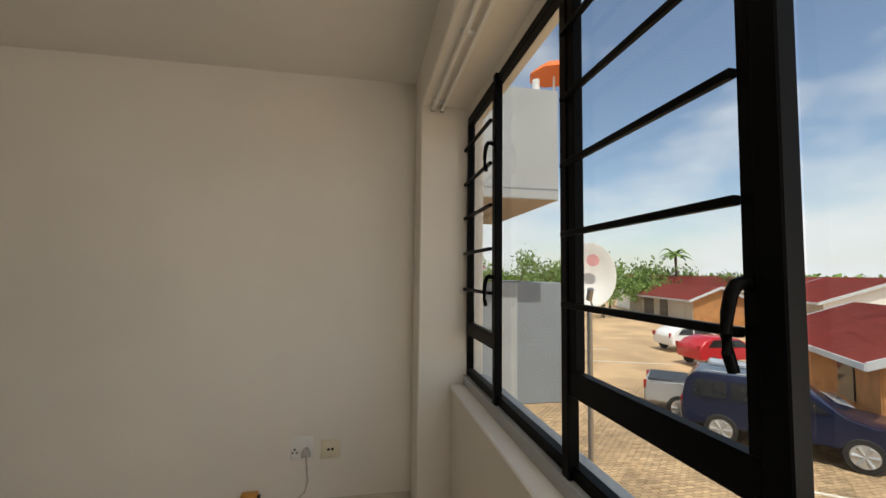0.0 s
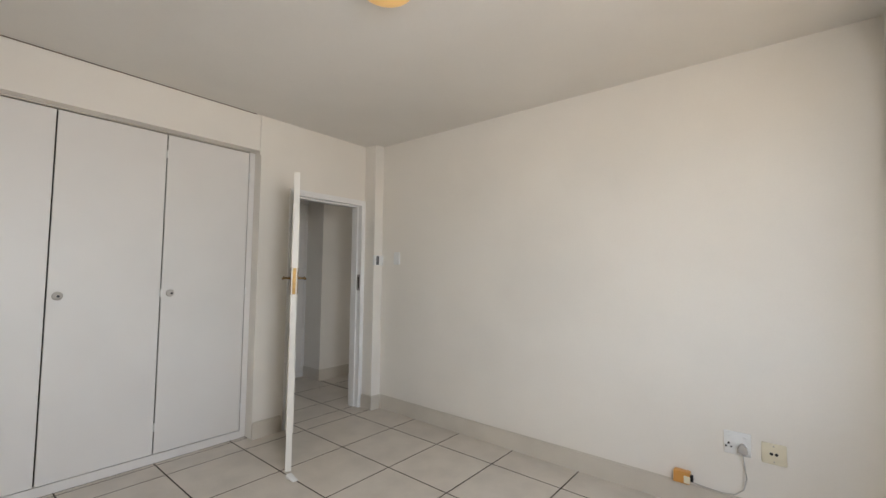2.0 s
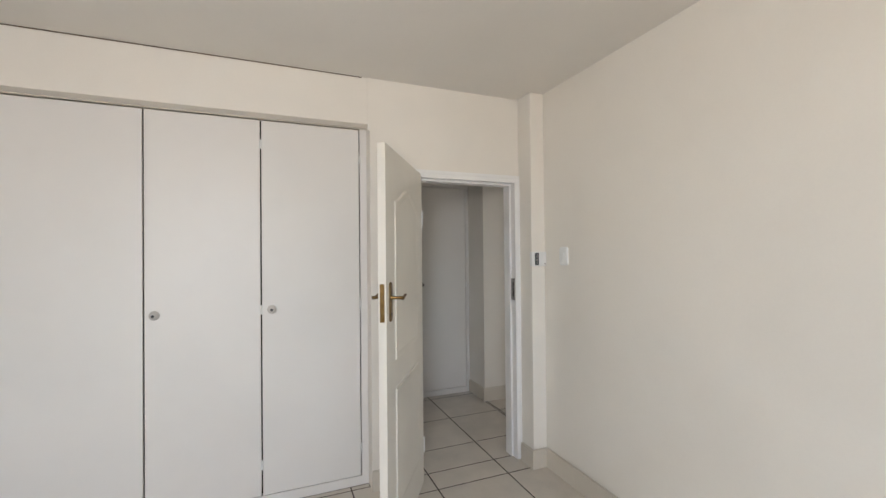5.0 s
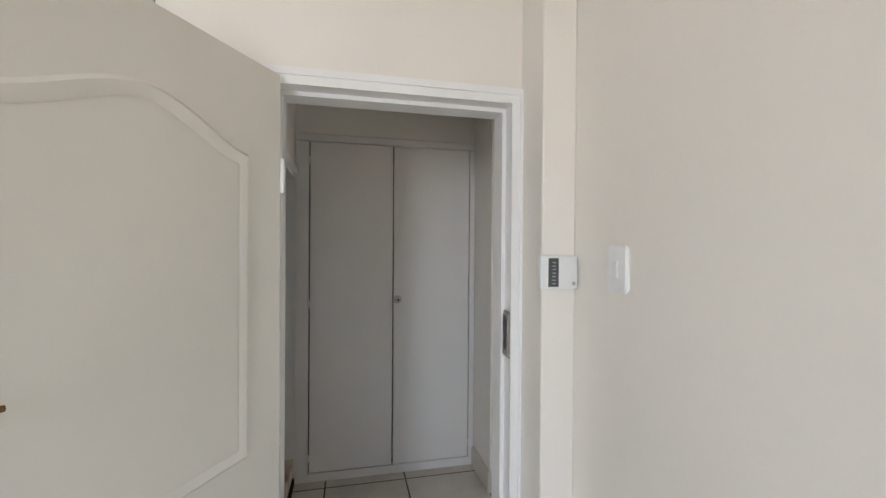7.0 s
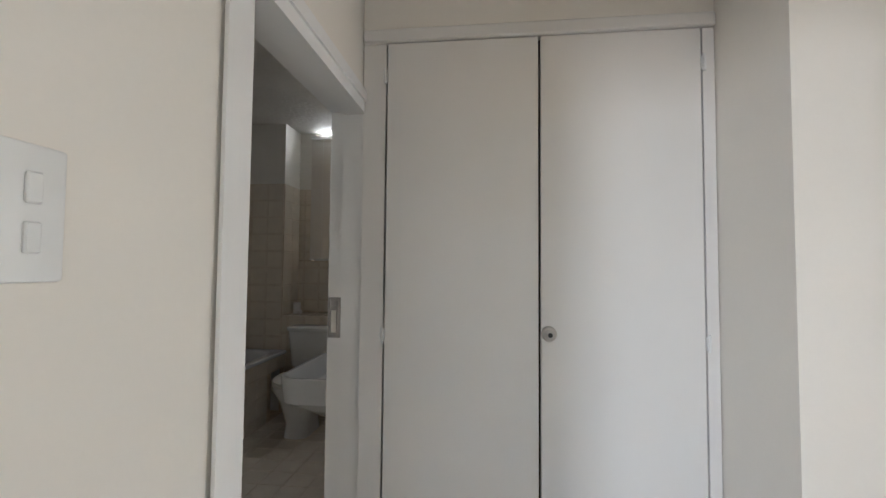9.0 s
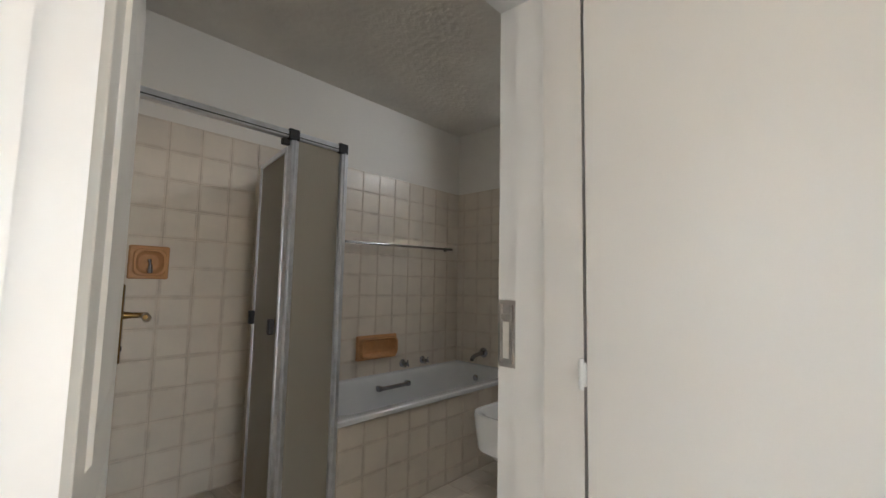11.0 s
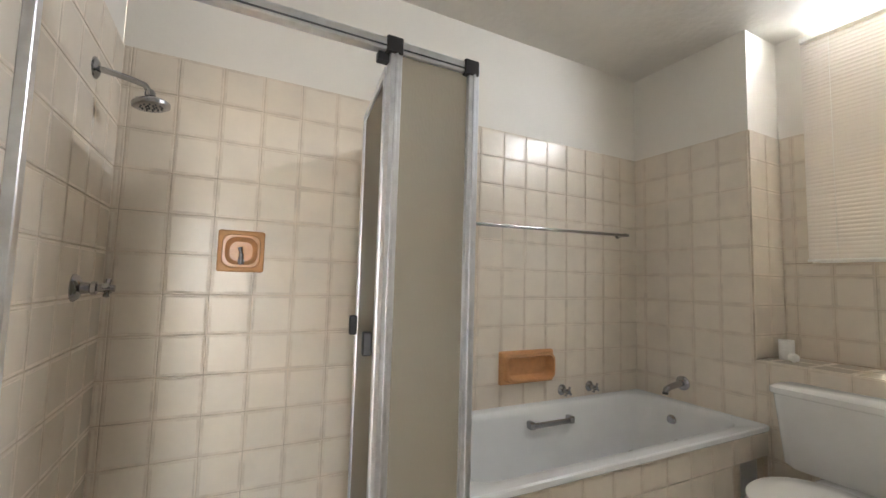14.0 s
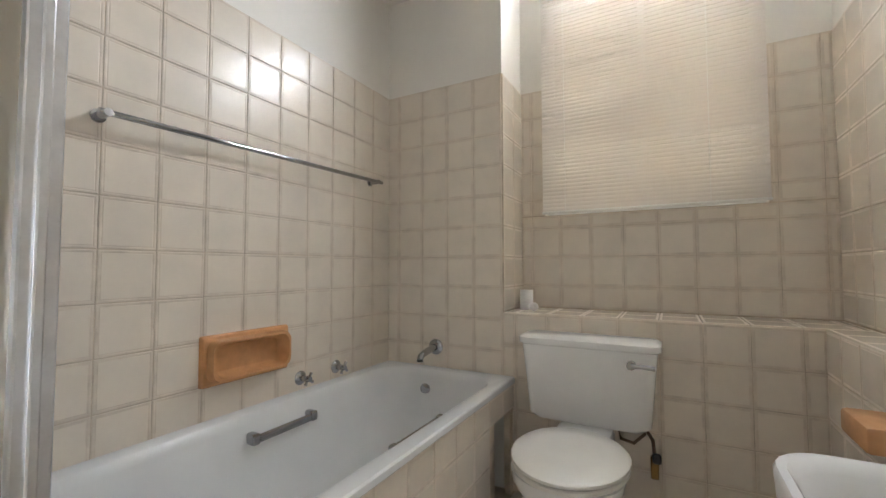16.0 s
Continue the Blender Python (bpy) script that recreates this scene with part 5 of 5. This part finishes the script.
SUV = [(-2.2, 0.45), (2.2, 0.45), (2.28, 0.7), (2.2, 0.95), (1.15, 1.12), (0.42, 1.72), (0.2, 1.80), (-1.9, 1.82), (-2.15, 1.6), (-2.28, 1.0), (-2.28, 0.6)]
SUVG = [[(-2.0, 1.2), (-1.2, 1.2), (-1.2, 1.62), (-1.9, 1.62)], [(-1.1, 1.2), (-0.25, 1.2), (-0.25, 1.64), (-1.1, 1.64)], [(-0.15, 1.2), (0.85, 1.2), (0.42, 1.58), (-0.15, 1.64)]]
d = math.degrees(math.atan2(7.502 - 9.169, 10.431 - 8.885))
suv = car("suv", pose(10.95, 9.6, GZ, 0, 0, d), "dark navy four-door SUV parked on brick paving", M_NAVY, SUV, SUVG, (-1.35, 1.38), 1.86, 0.39)
for s in (-0.68, 0.68):
    bm = bmesh.new()
    rod(bm, (-1.7, s, 1.86), (0.2, s, 1.84), 0.02)
    bm.transform(pose(10.95, 9.6, GZ, 0, 0, d))
    part("roof_rail", bm, M_SILVER, suv, "silver roof rail")
PK = [(-2.6, 0.5), (2.5, 0.5), (2.55, 0.8), (2.45, 1.02), (1.3, 1.15), (0.6, 1.72), (-0.75, 1.76), (-0.95, 1.15), (-2.55, 1.12), (-2.62, 0.7)]
PKG = [[(-0.75, 1.2), (-0.05, 1.2), (-0.05, 1.62), (-0.68, 1.62)], [(0.05, 1.2), (0.98, 1.2), (0.55, 1.6), (0.05, 1.64)]]
mpk = pose(11.4, 11.35, GZ, 0, 0, -40)
pk = car("pickup", mpk, "silver pickup with a black load cover parked in the yard", M_SILVER, PK, PKG, (-1.6, 1.6), 1.82, 0.38)
bm = boxes((-2.5, -0.78, 1.12, -0.98, 0.78, 1.17), bev=0.02)
bm.transform(mpk)
part("load_cover", bm, M_BLACKPL, pk, "black load cover")
bm = bmesh.new()
tube(bm, [(-1.15, -0.72, 1.15), (-1.05, -0.7, 1.55), (-1.05, 0.7, 1.55), (-1.15, 0.72, 1.15)], 0.035, 8)
bm.transform(mpk)
part("roll_bar", bm, M_CHROME, pk, "chrome roll bar")
HB = [(-1.9, 0.4), (1.95, 0.4), (2.0, 0.65), (1.9, 0.85), (1.05, 0.98), (0.3, 1.42), (-1.0, 1.48), (-1.6, 1.3), (-1.95, 0.95), (-1.98, 0.6)]
HBG = [[(-1.5, 1.02), (-0.5, 1.02), (-0.5, 1.36), (-1.15, 1.36)], [(-0.4, 1.02), (0.8, 1.02), (0.28, 1.34), (-0.4, 1.38)]]
car("red_hatchback", pose(17.9, 18.6, GZ, 0, 0, -2), "bright red hatchback parked in the yard", M_RED, HB, HBG, (-1.25, 1.3), 1.7, 0.3)
car("white_hatchback", pose(19.6, 22.6, GZ, 0, 0, -2), "white hatchback parked behind a red car", M_WHITEC, HB, HBG, (-1.25, 1.3), 1.7, 0.3)


# red-roofed buildings
def shed(name, m, length, depth, eave, rise, label, gable, doors, wall):
    """Local x along the ridge, y deep; the front stands at y = 0."""
    s = thing(name, m, label, "building", "red-roofed outbuildings")
    bm = bmesh.new()
    prism(bm, [(0, 0), (depth, 0), (depth, eave), (depth / 2, eave + rise), (0, eave)], "x", 0.0, length)
    bm.transform(m)
    part("wall", bm, wall, s, smooth=False)
    for x in (-0.012, length):
        bm = bmesh.new()
        prism(bm, [(0.05, 0), (depth - 0.05, 0), (depth - 0.05, eave - 0.05), (depth / 2, eave + rise - 0.08), (0.05, eave - 0.05)], "x", x, x + 0.012)
        bm.transform(m)
        part("gable", bm, gable, s, "gable end wall", smooth=False)
    for a, b in (((-0.45, eave - 0.18), (depth / 2, eave + rise + 0.03)), ((depth + 0.45, eave - 0.18), (depth / 2, eave + rise + 0.03))):
        bm = bmesh.new()
        n = int((length + 0.8) / 0.18)
        top, bot = [], []
        for k in range(n * 2 + 1):
            x = -0.4 + (length + 0.8) * k / (2 * n)
            h = 0.045 if k % 2 else 0.0
            top.append([bm.verts.new((x, a[0], a[1] + 0.06 + h)), bm.verts.new((x, b[0], b[1] + 0.06 + h))])
        for u, v in zip(top, top[1:]):
            bm.faces.new((u[0], v[0], v[1], u[1]))
        bmesh.ops.solidify(bm, geom=bm.faces[:], thickness=0.03)
        bm.transform(m)
        part("roof", bm, M_ROOF, s, "ribbed red roof sheeting", smooth=False)
    bm = boxes((-0.42, -0.50, eave - 0.28, length + 0.42, -0.45, eave - 0.10))
    bm.transform(m)
    part("gutter", bm, M_FASCIA, s, "pale grey gutter", smooth=False)
    for x in (-0.42, length + 0.38):
        bm = bmesh.new()
        for ya, za, yb, zb in ((-0.45, eave - 0.18, depth / 2, eave + rise + 0.03), (depth / 2, eave + rise + 0.03, depth + 0.45, eave - 0.18)):
            prism(bm, [(ya, za - 0.12), (yb, zb - 0.12), (yb, zb + 0.12), (ya, za + 0.12)], "x", x, x + 0.05)
        bm.transform(m)
        part("bargeboard", bm, M_FASCIA, s, "pale grey bargeboard", smooth=False)
    for x0, x1, z0, z1, mat in doors:
        bm = boxes((x0, -0.05, z0, x1, -0.01, z1), (x0 - 0.06, -0.07, z0 - 0.06, x1 + 0.06, -0.05, z0), bev=0.005)
        bm.transform(m)
        part("opening", bm, mat, s, smooth=False)
    return s


def facing(ax, ay, bx, by):
    """The ground pose whose local x runs from a to b."""
    return pose(ax, ay, GZ, 0, 0, math.degrees(math.atan2(by - ay, bx - ax)))


shed("brick_outbuilding", facing(17.4, 15.3, 13.5, 9.1), 7.3, 5.6, 2.3, 1.05, "brick outbuilding with red ribbed roof", M_BRICK, [(5.2, 6.1, 0.9, 1.9, M_CARGLASS), (0.6, 2.2, 0.05, 2.2, M_FASCIA)], M_BRICK)
shed("garage_row", facing(32.6, 47.3, 29.8, 33.9), 13.6, 5.0, 2.4, 1.05, "row of garages with red ribbed roof", M_BRICK, [(1.0, 3.2, 0.0, 2.1, M_PLASTERO), (4.0, 6.2, 0.0, 2.1, M_SHUT), (7.6, 9.2, 0.0, 2.1, M_SHUT), (10.2, 12.4, 0.0, 2.1, M_PLASTERO)], M_PLASTERO)
shed("far_hall", facing(34, 48, 52, 42), 34, 9, 2.9, 1.6, "long low hall with red ribbed roof", M_WHITEO, [(2, 6, 0.2, 2.2, M_PLASTERO)], M_PLASTERO)
shed("white_gabled_hall", facing(38, 34, 33, 24), 9, 9, 2.7, 1.6, "white-gabled hall with red ribbed roof", M_WHITEO, [(2, 3.4, 0.9, 2.1, M_SHUT)], M_PLASTERO)
shed("distant_flats", facing(4.5, 44, 12.5, 44), 8, 8, 5.2, 1.2, "distant white flats beyond the yard", M_WHITEO, [(0.8 + 1.6 * k, 1.6 + 1.6 * k, z, z + 1.0, M_CARGLASS) for k in range(4) for z in (1.0, 3.2)], M_WHITEO)


# trees
def tree(name, x, y, z, height, spread, label, seed, count=900):
    rnd = random.Random(seed)
    t = thing(name, pose(x, y, z), label, "tree")
    bm = bmesh.new()
    tube(bm, [(x, y, z), (x + 0.1, y, z + height * 0.25), (x - 0.05, y + 0.1, z + height * 0.5), (x, y, z + height * 0.8)], [0.22, 0.16, 0.11, 0.04], 8)
    tips = []
    for k in range(9):
        a, hh = rnd.uniform(0, 6.28), rnd.uniform(0.3, 0.7) * height
        p = Vector((x + spread * rnd.uniform(0.4, 0.8) * math.cos(a), y + spread * rnd.uniform(0.4, 0.8) * math.sin(a), z + hh + height * rnd.uniform(0.1, 0.28)))
        tube(bm, [(x, y, z + hh), Vector((x, y, z + hh)).lerp(p, 0.5) + Vector((0, 0, 0.15)), p], [0.08, 0.05, 0.02], 6)
        tips.append(p)
    part("trunk", bm, M_BARK, t)
    tips.append(Vector((x, y, z + height * 0.9)))
    bm = bmesh.new()
    for k in range(count):
        c = rnd.choice(tips)
        p = c + Vector((rnd.gauss(0, spread * 0.26), rnd.gauss(0, spread * 0.26), rnd.gauss(0, height * 0.09)))
        s = rnd.uniform(0.12, 0.30) * (0.6 + spread * 0.16)
        m = Matrix.Translation(p) @ Euler((rnd.uniform(0, 6), rnd.uniform(0, 6), rnd.uniform(0, 6))).to_matrix().to_4x4()
        vs = [bm.verts.new(m @ Vector(q)) for q in ((-s, 0, 0), (0, -s * 0.5, 0.06 * s), (s, 0, 0), (0, s * 0.5, -0.06 * s))]
        bm.faces.new(vs)
    part("crown", bm, M_LEAF, t, "uneven leafy crown", smooth=False)


rt = random.Random(5)
for k in range(13):
    tree("garden_tree", 12.5 + k * 3.4 + rt.uniform(-1, 1), 50 + rt.uniform(-2, 5) - k * 0.3, GZ, rt.uniform(5.0, 7.4) - 0.12 * k, rt.uniform(2.4, 3.6), "leafy green tree behind the yard", k, 800)
tree("yard_bush", 25, 41, GZ, 4.0, 2.0, "dense green bush beside the garages", 40, 700)
pt = thing("palm_tree", pose(41.5, 50, GZ), "tall palm with drooping fronds", "tree")
bm = bmesh.new()
tube(bm, [(41.5, 50, GZ), (41.6, 50, 1.5), (41.5, 50, 4.4)], [0.3, 0.2, 0.18], 8)
part("trunk", bm, M_BARK, pt)
rp = random.Random(2)
for k in range(16):
    a = 2 * math.pi * k / 16 + rp.uniform(-0.2, 0.2)
    bm = bmesh.new()
    up = rp.uniform(0.1, 1.3)
    prev = None
    for i in range(9):
        u = i / 8
        rr, zz = 2.1 * u, 4.4 + up * math.sin(u * 2.2) * 1.0 - 0.9 * u * u
        w = 0.28 * math.sin(math.pi * min(1, u * 0.9 + 0.1)) + 0.02
        c = Vector((41.5 + rr * math.cos(a), 50 + rr * math.sin(a), zz))
        sd2 = Vector((-math.sin(a), math.cos(a), -0.5)) * w
        sd3 = Vector((math.sin(a), -math.cos(a), -0.5)) * w
        cur = [bm.verts.new(c + sd2), bm.verts.new(c), bm.verts.new(c + sd3)]
        if prev:
            bm.faces.new((prev[0], prev[1], cur[1], cur[0]))
            bm.faces.new((prev[1], prev[2], cur[2], cur[1]))
        prev = cur
    part("frond", bm, M_LEAF, pt, smooth=False)
bm = bmesh.new()
rw = random.Random(9)
for k in range(5000):
    x, y = rw.uniform(20, 260), rw.uniform(70, 190)
    z = GZ + rw.uniform(0.2, 1.0) * rw.uniform(2.5, 5.6)
    s = rw.uniform(0.6, 1.6)
    m = Matrix.Translation((x, y, z)) @ Euler((rw.uniform(0, 6), rw.uniform(0, 6), 0)).to_matrix().to_4x4()
    bm.faces.new([bm.verts.new(m @ Vector(q)) for q in ((-s, 0, 0), (0, -s * 0.6, 0), (s, 0, 0), (0, s * 0.6, 0))])
tagged(part("far_woods", bm, M_LEAF, None, "belt of distant green trees", smooth=False), category="woods", kind="stuff")

# ---- tiles ----
tile_cache = {}


def wall_tile(w, h):
    """A glazed tile in the local xy plane, with a tan border line, facing +z."""
    key = (round(w, 3), round(h, 3))
    if key not in tile_cache:
        bm = bmesh.new()

        def ring(k, z):
            return [bm.verts.new(p) for p in ((-w / 2 + k, -h / 2 + k, z), (w / 2 - k, -h / 2 + k, z), (w / 2 - k, h / 2 - k, z), (-w / 2 + k, h / 2 - k, z))]
        rr = [ring(0, 0), ring(0, 0.0045), ring(0.0015, 0.006), ring(0.006, 0.0062), ring(0.0085, 0.0055), ring(0.011, 0.0062)]
        for i, (u, v) in enumerate(zip(rr, rr[1:])):
            for k in range(4):
                f = bm.faces.new((u[k], u[(k + 1) % 4], v[(k + 1) % 4], v[k]))
                f.material_index = 1 if i in (2, 3, 4) else 0
        bm.faces.new(rr[-1])
        me = bpy.data.meshes.new("tile")
        bm.to_mesh(me)
        bm.free()
        me.materials.append(M_BTILE), me.materials.append(M_BEDGE)
        tile_cache[key] = me
    return tile_cache[key]


def tiled(parent, plane, at, face, us, vs, skip=()):
    """Tiles between the lines us and vs, on the plane 'x', 'y' or 'z' at that place, facing +1 or -1, on a grout sheet."""
    g = 0.0025
    for u0, u1 in zip(us, us[1:]):
        for v0, v1 in zip(vs, vs[1:]):
            if u1 - u0 < 0.02 or v1 - v0 < 0.02 or any(a < (u0 + u1) / 2 < b and c < (v0 + v1) / 2 < e for a, b, c, e in skip):
                continue
            o = new("tile", wall_tile(u1 - u0 - g, v1 - v0 - g))
            u, v = (u0 + u1) / 2, (v0 + v1) / 2
            if plane == "y":
                m = pose(u, at + face * 0.0012, v, -90 * face, 0, 0)
            elif plane == "x":
                m = Matrix.Translation((at + face * 0.0012, u, v)) @ Euler((radians(90), 0, radians(90 * face))).to_matrix().to_4x4()
            else:
                m = pose(u, v, at + 0.001)
            o.parent = parent
            o.matrix_local = parent.matrix_world.inverted() @ m


def lines(lo, hi, start, step):
    k0 = math.ceil((lo + 0.012 - start) / step)
    out = [lo]
    while start + k0 * step < hi - 0.012:
        out.append(start + k0 * step)
        k0 += 1
    return out + [hi]


P = 0.1575
TOP = 2.185
def rows(lo, hi=TOP):
    return lines(lo, hi, TOP, P)


def grout(name, plane, at, face, u0, u1, v0, v1):
    t = face * 0.0048
    lo, hi = sorted((at - face * 0.002, at + t))
    r = (u0, lo, v0, u1, hi, v1) if plane == "y" else (lo, u0, v0, hi, u1, v1)
    return structure(name, [r], M_BGROUT, "brown grout bed of the wall tiles", "grout")


cols_s = lines(BW, BE, -6.77, P)
grout("grout_south", "y", BS, 1, BW, BE, 0.1, TOP)
tiled(wall_bs, "y", BS, 1, cols_s, rows(0.172), skip=((-7, -5.13, 0, 0.55), (-6.18, -5.815, 0.77, 0.94)))
grout("grout_pier", "x", BW, 1, BS, 0.365, 0.5, TOP)
tiled(wall_bw, "x", BW, 1, lines(BS, 0.365, 0.365, P), rows(0.56))
grout("grout_pier_side", "y", 0.365, 1, BR, BW, 0.955, TOP)
tiled(wall_bw, "y", 0.365, 1, lines(BR, BW, BW, P), rows(0.965))
grout("grout_ledge_front", "x", BW, 1, 0.365, 1.60, BF, 0.955)
tiled(wall_br, "x", BW, 1, lines(0.365, 1.60, 0.43, P), lines(BF, 0.958, 0.958, P))
grout("grout_window_low", "x", BR, 1, 0.365, BN + 0.08, 0.955, 1.47)
tiled(wall_br, "x", BR, 1, lines(0.372, BN + 0.075, 0.43, P), lines(0.966, 1.468, 1.40, P))
grout("grout_window_left", "x", BR, 1, 0.365, 0.50, 1.47, TOP)
tiled(wall_br, "x", BR, 1, [0.372, 0.43, 0.498], lines(1.472, TOP, 1.40, P))
grout("grout_window_right", "x", BR, 1, 1.50, BN + 0.08, 1.47, TOP)
tiled(wall_br, "x", BR, 1, [1.502, 1.533, 1.69, BN + 0.075], lines(1.472, TOP, 1.40, P))
for plate, us, vs in ((wall_br, lines(BR + 0.008, BW + 0.006, BW + 0.006, P), lines(0.372, BN + 0.075, 0.43, P)), (wall_bn, lines(BW + 0.006, -4.96, BW, P), [1.594, BN + 0.075])):
    tiled(plate, "z", 0.955, 1, us, vs)
grout("grout_north_low", "y", 1.60, -1, BW, -4.95, BF, 0.955)
tiled(wall_bn, "y", 1.60, -1, lines(BW + 0.008, -4.95, BW, P), lines(BF, 0.958, 0.958, P))
grout("grout_north_high", "y", BN + 0.08, -1, BR, -4.95, 0.955, TOP)
wall_bnu = structure("wall_bath_north_upper", [(BR, BN + 0.0801, 0.955, -5.0, BN + 0.0815, TOP)], M_BGROUT, "tiled upper bathroom wall", "wall")
tiled(wall_bnu, "y", BN + 0.08, -1, lines(BR + 0.008, -4.95, BW, P), rows(0.966))
grout("grout_shower_side", "x", BE, -1, BS, 0.9, BF, TOP)
tiled(wall_be, "x", BE, -1, lines(BS + 0.008, 0.9, BS + 0.14, P), rows(0.172))
tiled(apron, "y", 0.412, 1, lines(BW, -5.115, -6.77, P), lines(BF, 0.617, 0.50, P), skip=((-6.88, -6.68, 0, 0.50),))
floor_lines_x, floor_lines_y = lines(BW, BE, BW, 0.155), lines(0.42, 1.60, 0.42, 0.155)
tiled(floor_b, "z", BF - 0.006, 1, floor_lines_x, floor_lines_y)
sf = {}
for i, x in enumerate(lines(-5.10, BE - 0.005, -5.10, 0.075)[:-1]):
    for j, y in enumerate(lines(BS + 0.005, SYF - 0.05, BS, 0.075)[:-1]):
        if "m" not in sf:
            sf["m"] = finish(boxes((0.002, 0.002, 0, 0.073, 0.073, 0.005)), "tile", M_SHFLOOR)
        o = new("tile", sf["m"])
        o.parent = tray_floor
        o.matrix_local = pose(min(x, BE - 0.08), min(y, SYF - 0.12), 0.172)

# floor tiles of bedroom and corridor
floor_ob = bpy.data.objects["floor"]
T, ftc = 0.5165, {}


def floor_tile(w, h):
    key = (round(w, 3), round(h, 3))
    if key not in ftc:
        bm = bmesh.new()
        loft(bm, [[(-w / 2 + k, -h / 2 + k, z), (w / 2 - k, -h / 2 + k, z), (w / 2 - k, h / 2 - k, z), (-w / 2 + k, h / 2 - k, z)] for k, z in ((0, -0.004), (0, -0.0012), (0.002, 0.0))])
        ftc[key] = finish(bm, "tile", M_FTILE)
    return ftc[key]


def floor_area(x0, x1, y0, y1):
    xs, ys = lines(x0, x1, -2.323, T), lines(y0, y1, 1.945, T)
    for a, b in zip(xs, xs[1:]):
        for c, e in zip(ys, ys[1:]):
            o = new("tile", floor_tile(b - a - 0.009, e - c - 0.009))
            o.parent = floor_ob
            o.matrix_local = pose((a + b) / 2, (c + e) / 2, 0)


floor_area(-3.56, 0.44, SY, NY)
floor_area(-3.605, -3.56, SY, 1.55)
floor_area(COX - 0.03, -3.56, CSY, CNY)
floor_area(-4.65, WX - WT, CNY, 5.15)

# ---- the bathroom, set into the flat ----
BATH_NAMES = ("wall_bath", "ceiling_bathroom", "floor_bathroom", "door_frame_2", "door_2", "threshold", "bathtub", "bath_", "towel_rail", "shower_", "toilet", "water_supply",
              "washbasin", "basin_soap_dish", "window_2", "venetian_blind", "paper_scrap", "grout_")
for ob in list(bpy.data.objects):
    if ob.parent is None and ob.type != "LIGHT" and ob.name.startswith(BATH_NAMES):
        ob.matrix_world = BATH @ ob.matrix_world
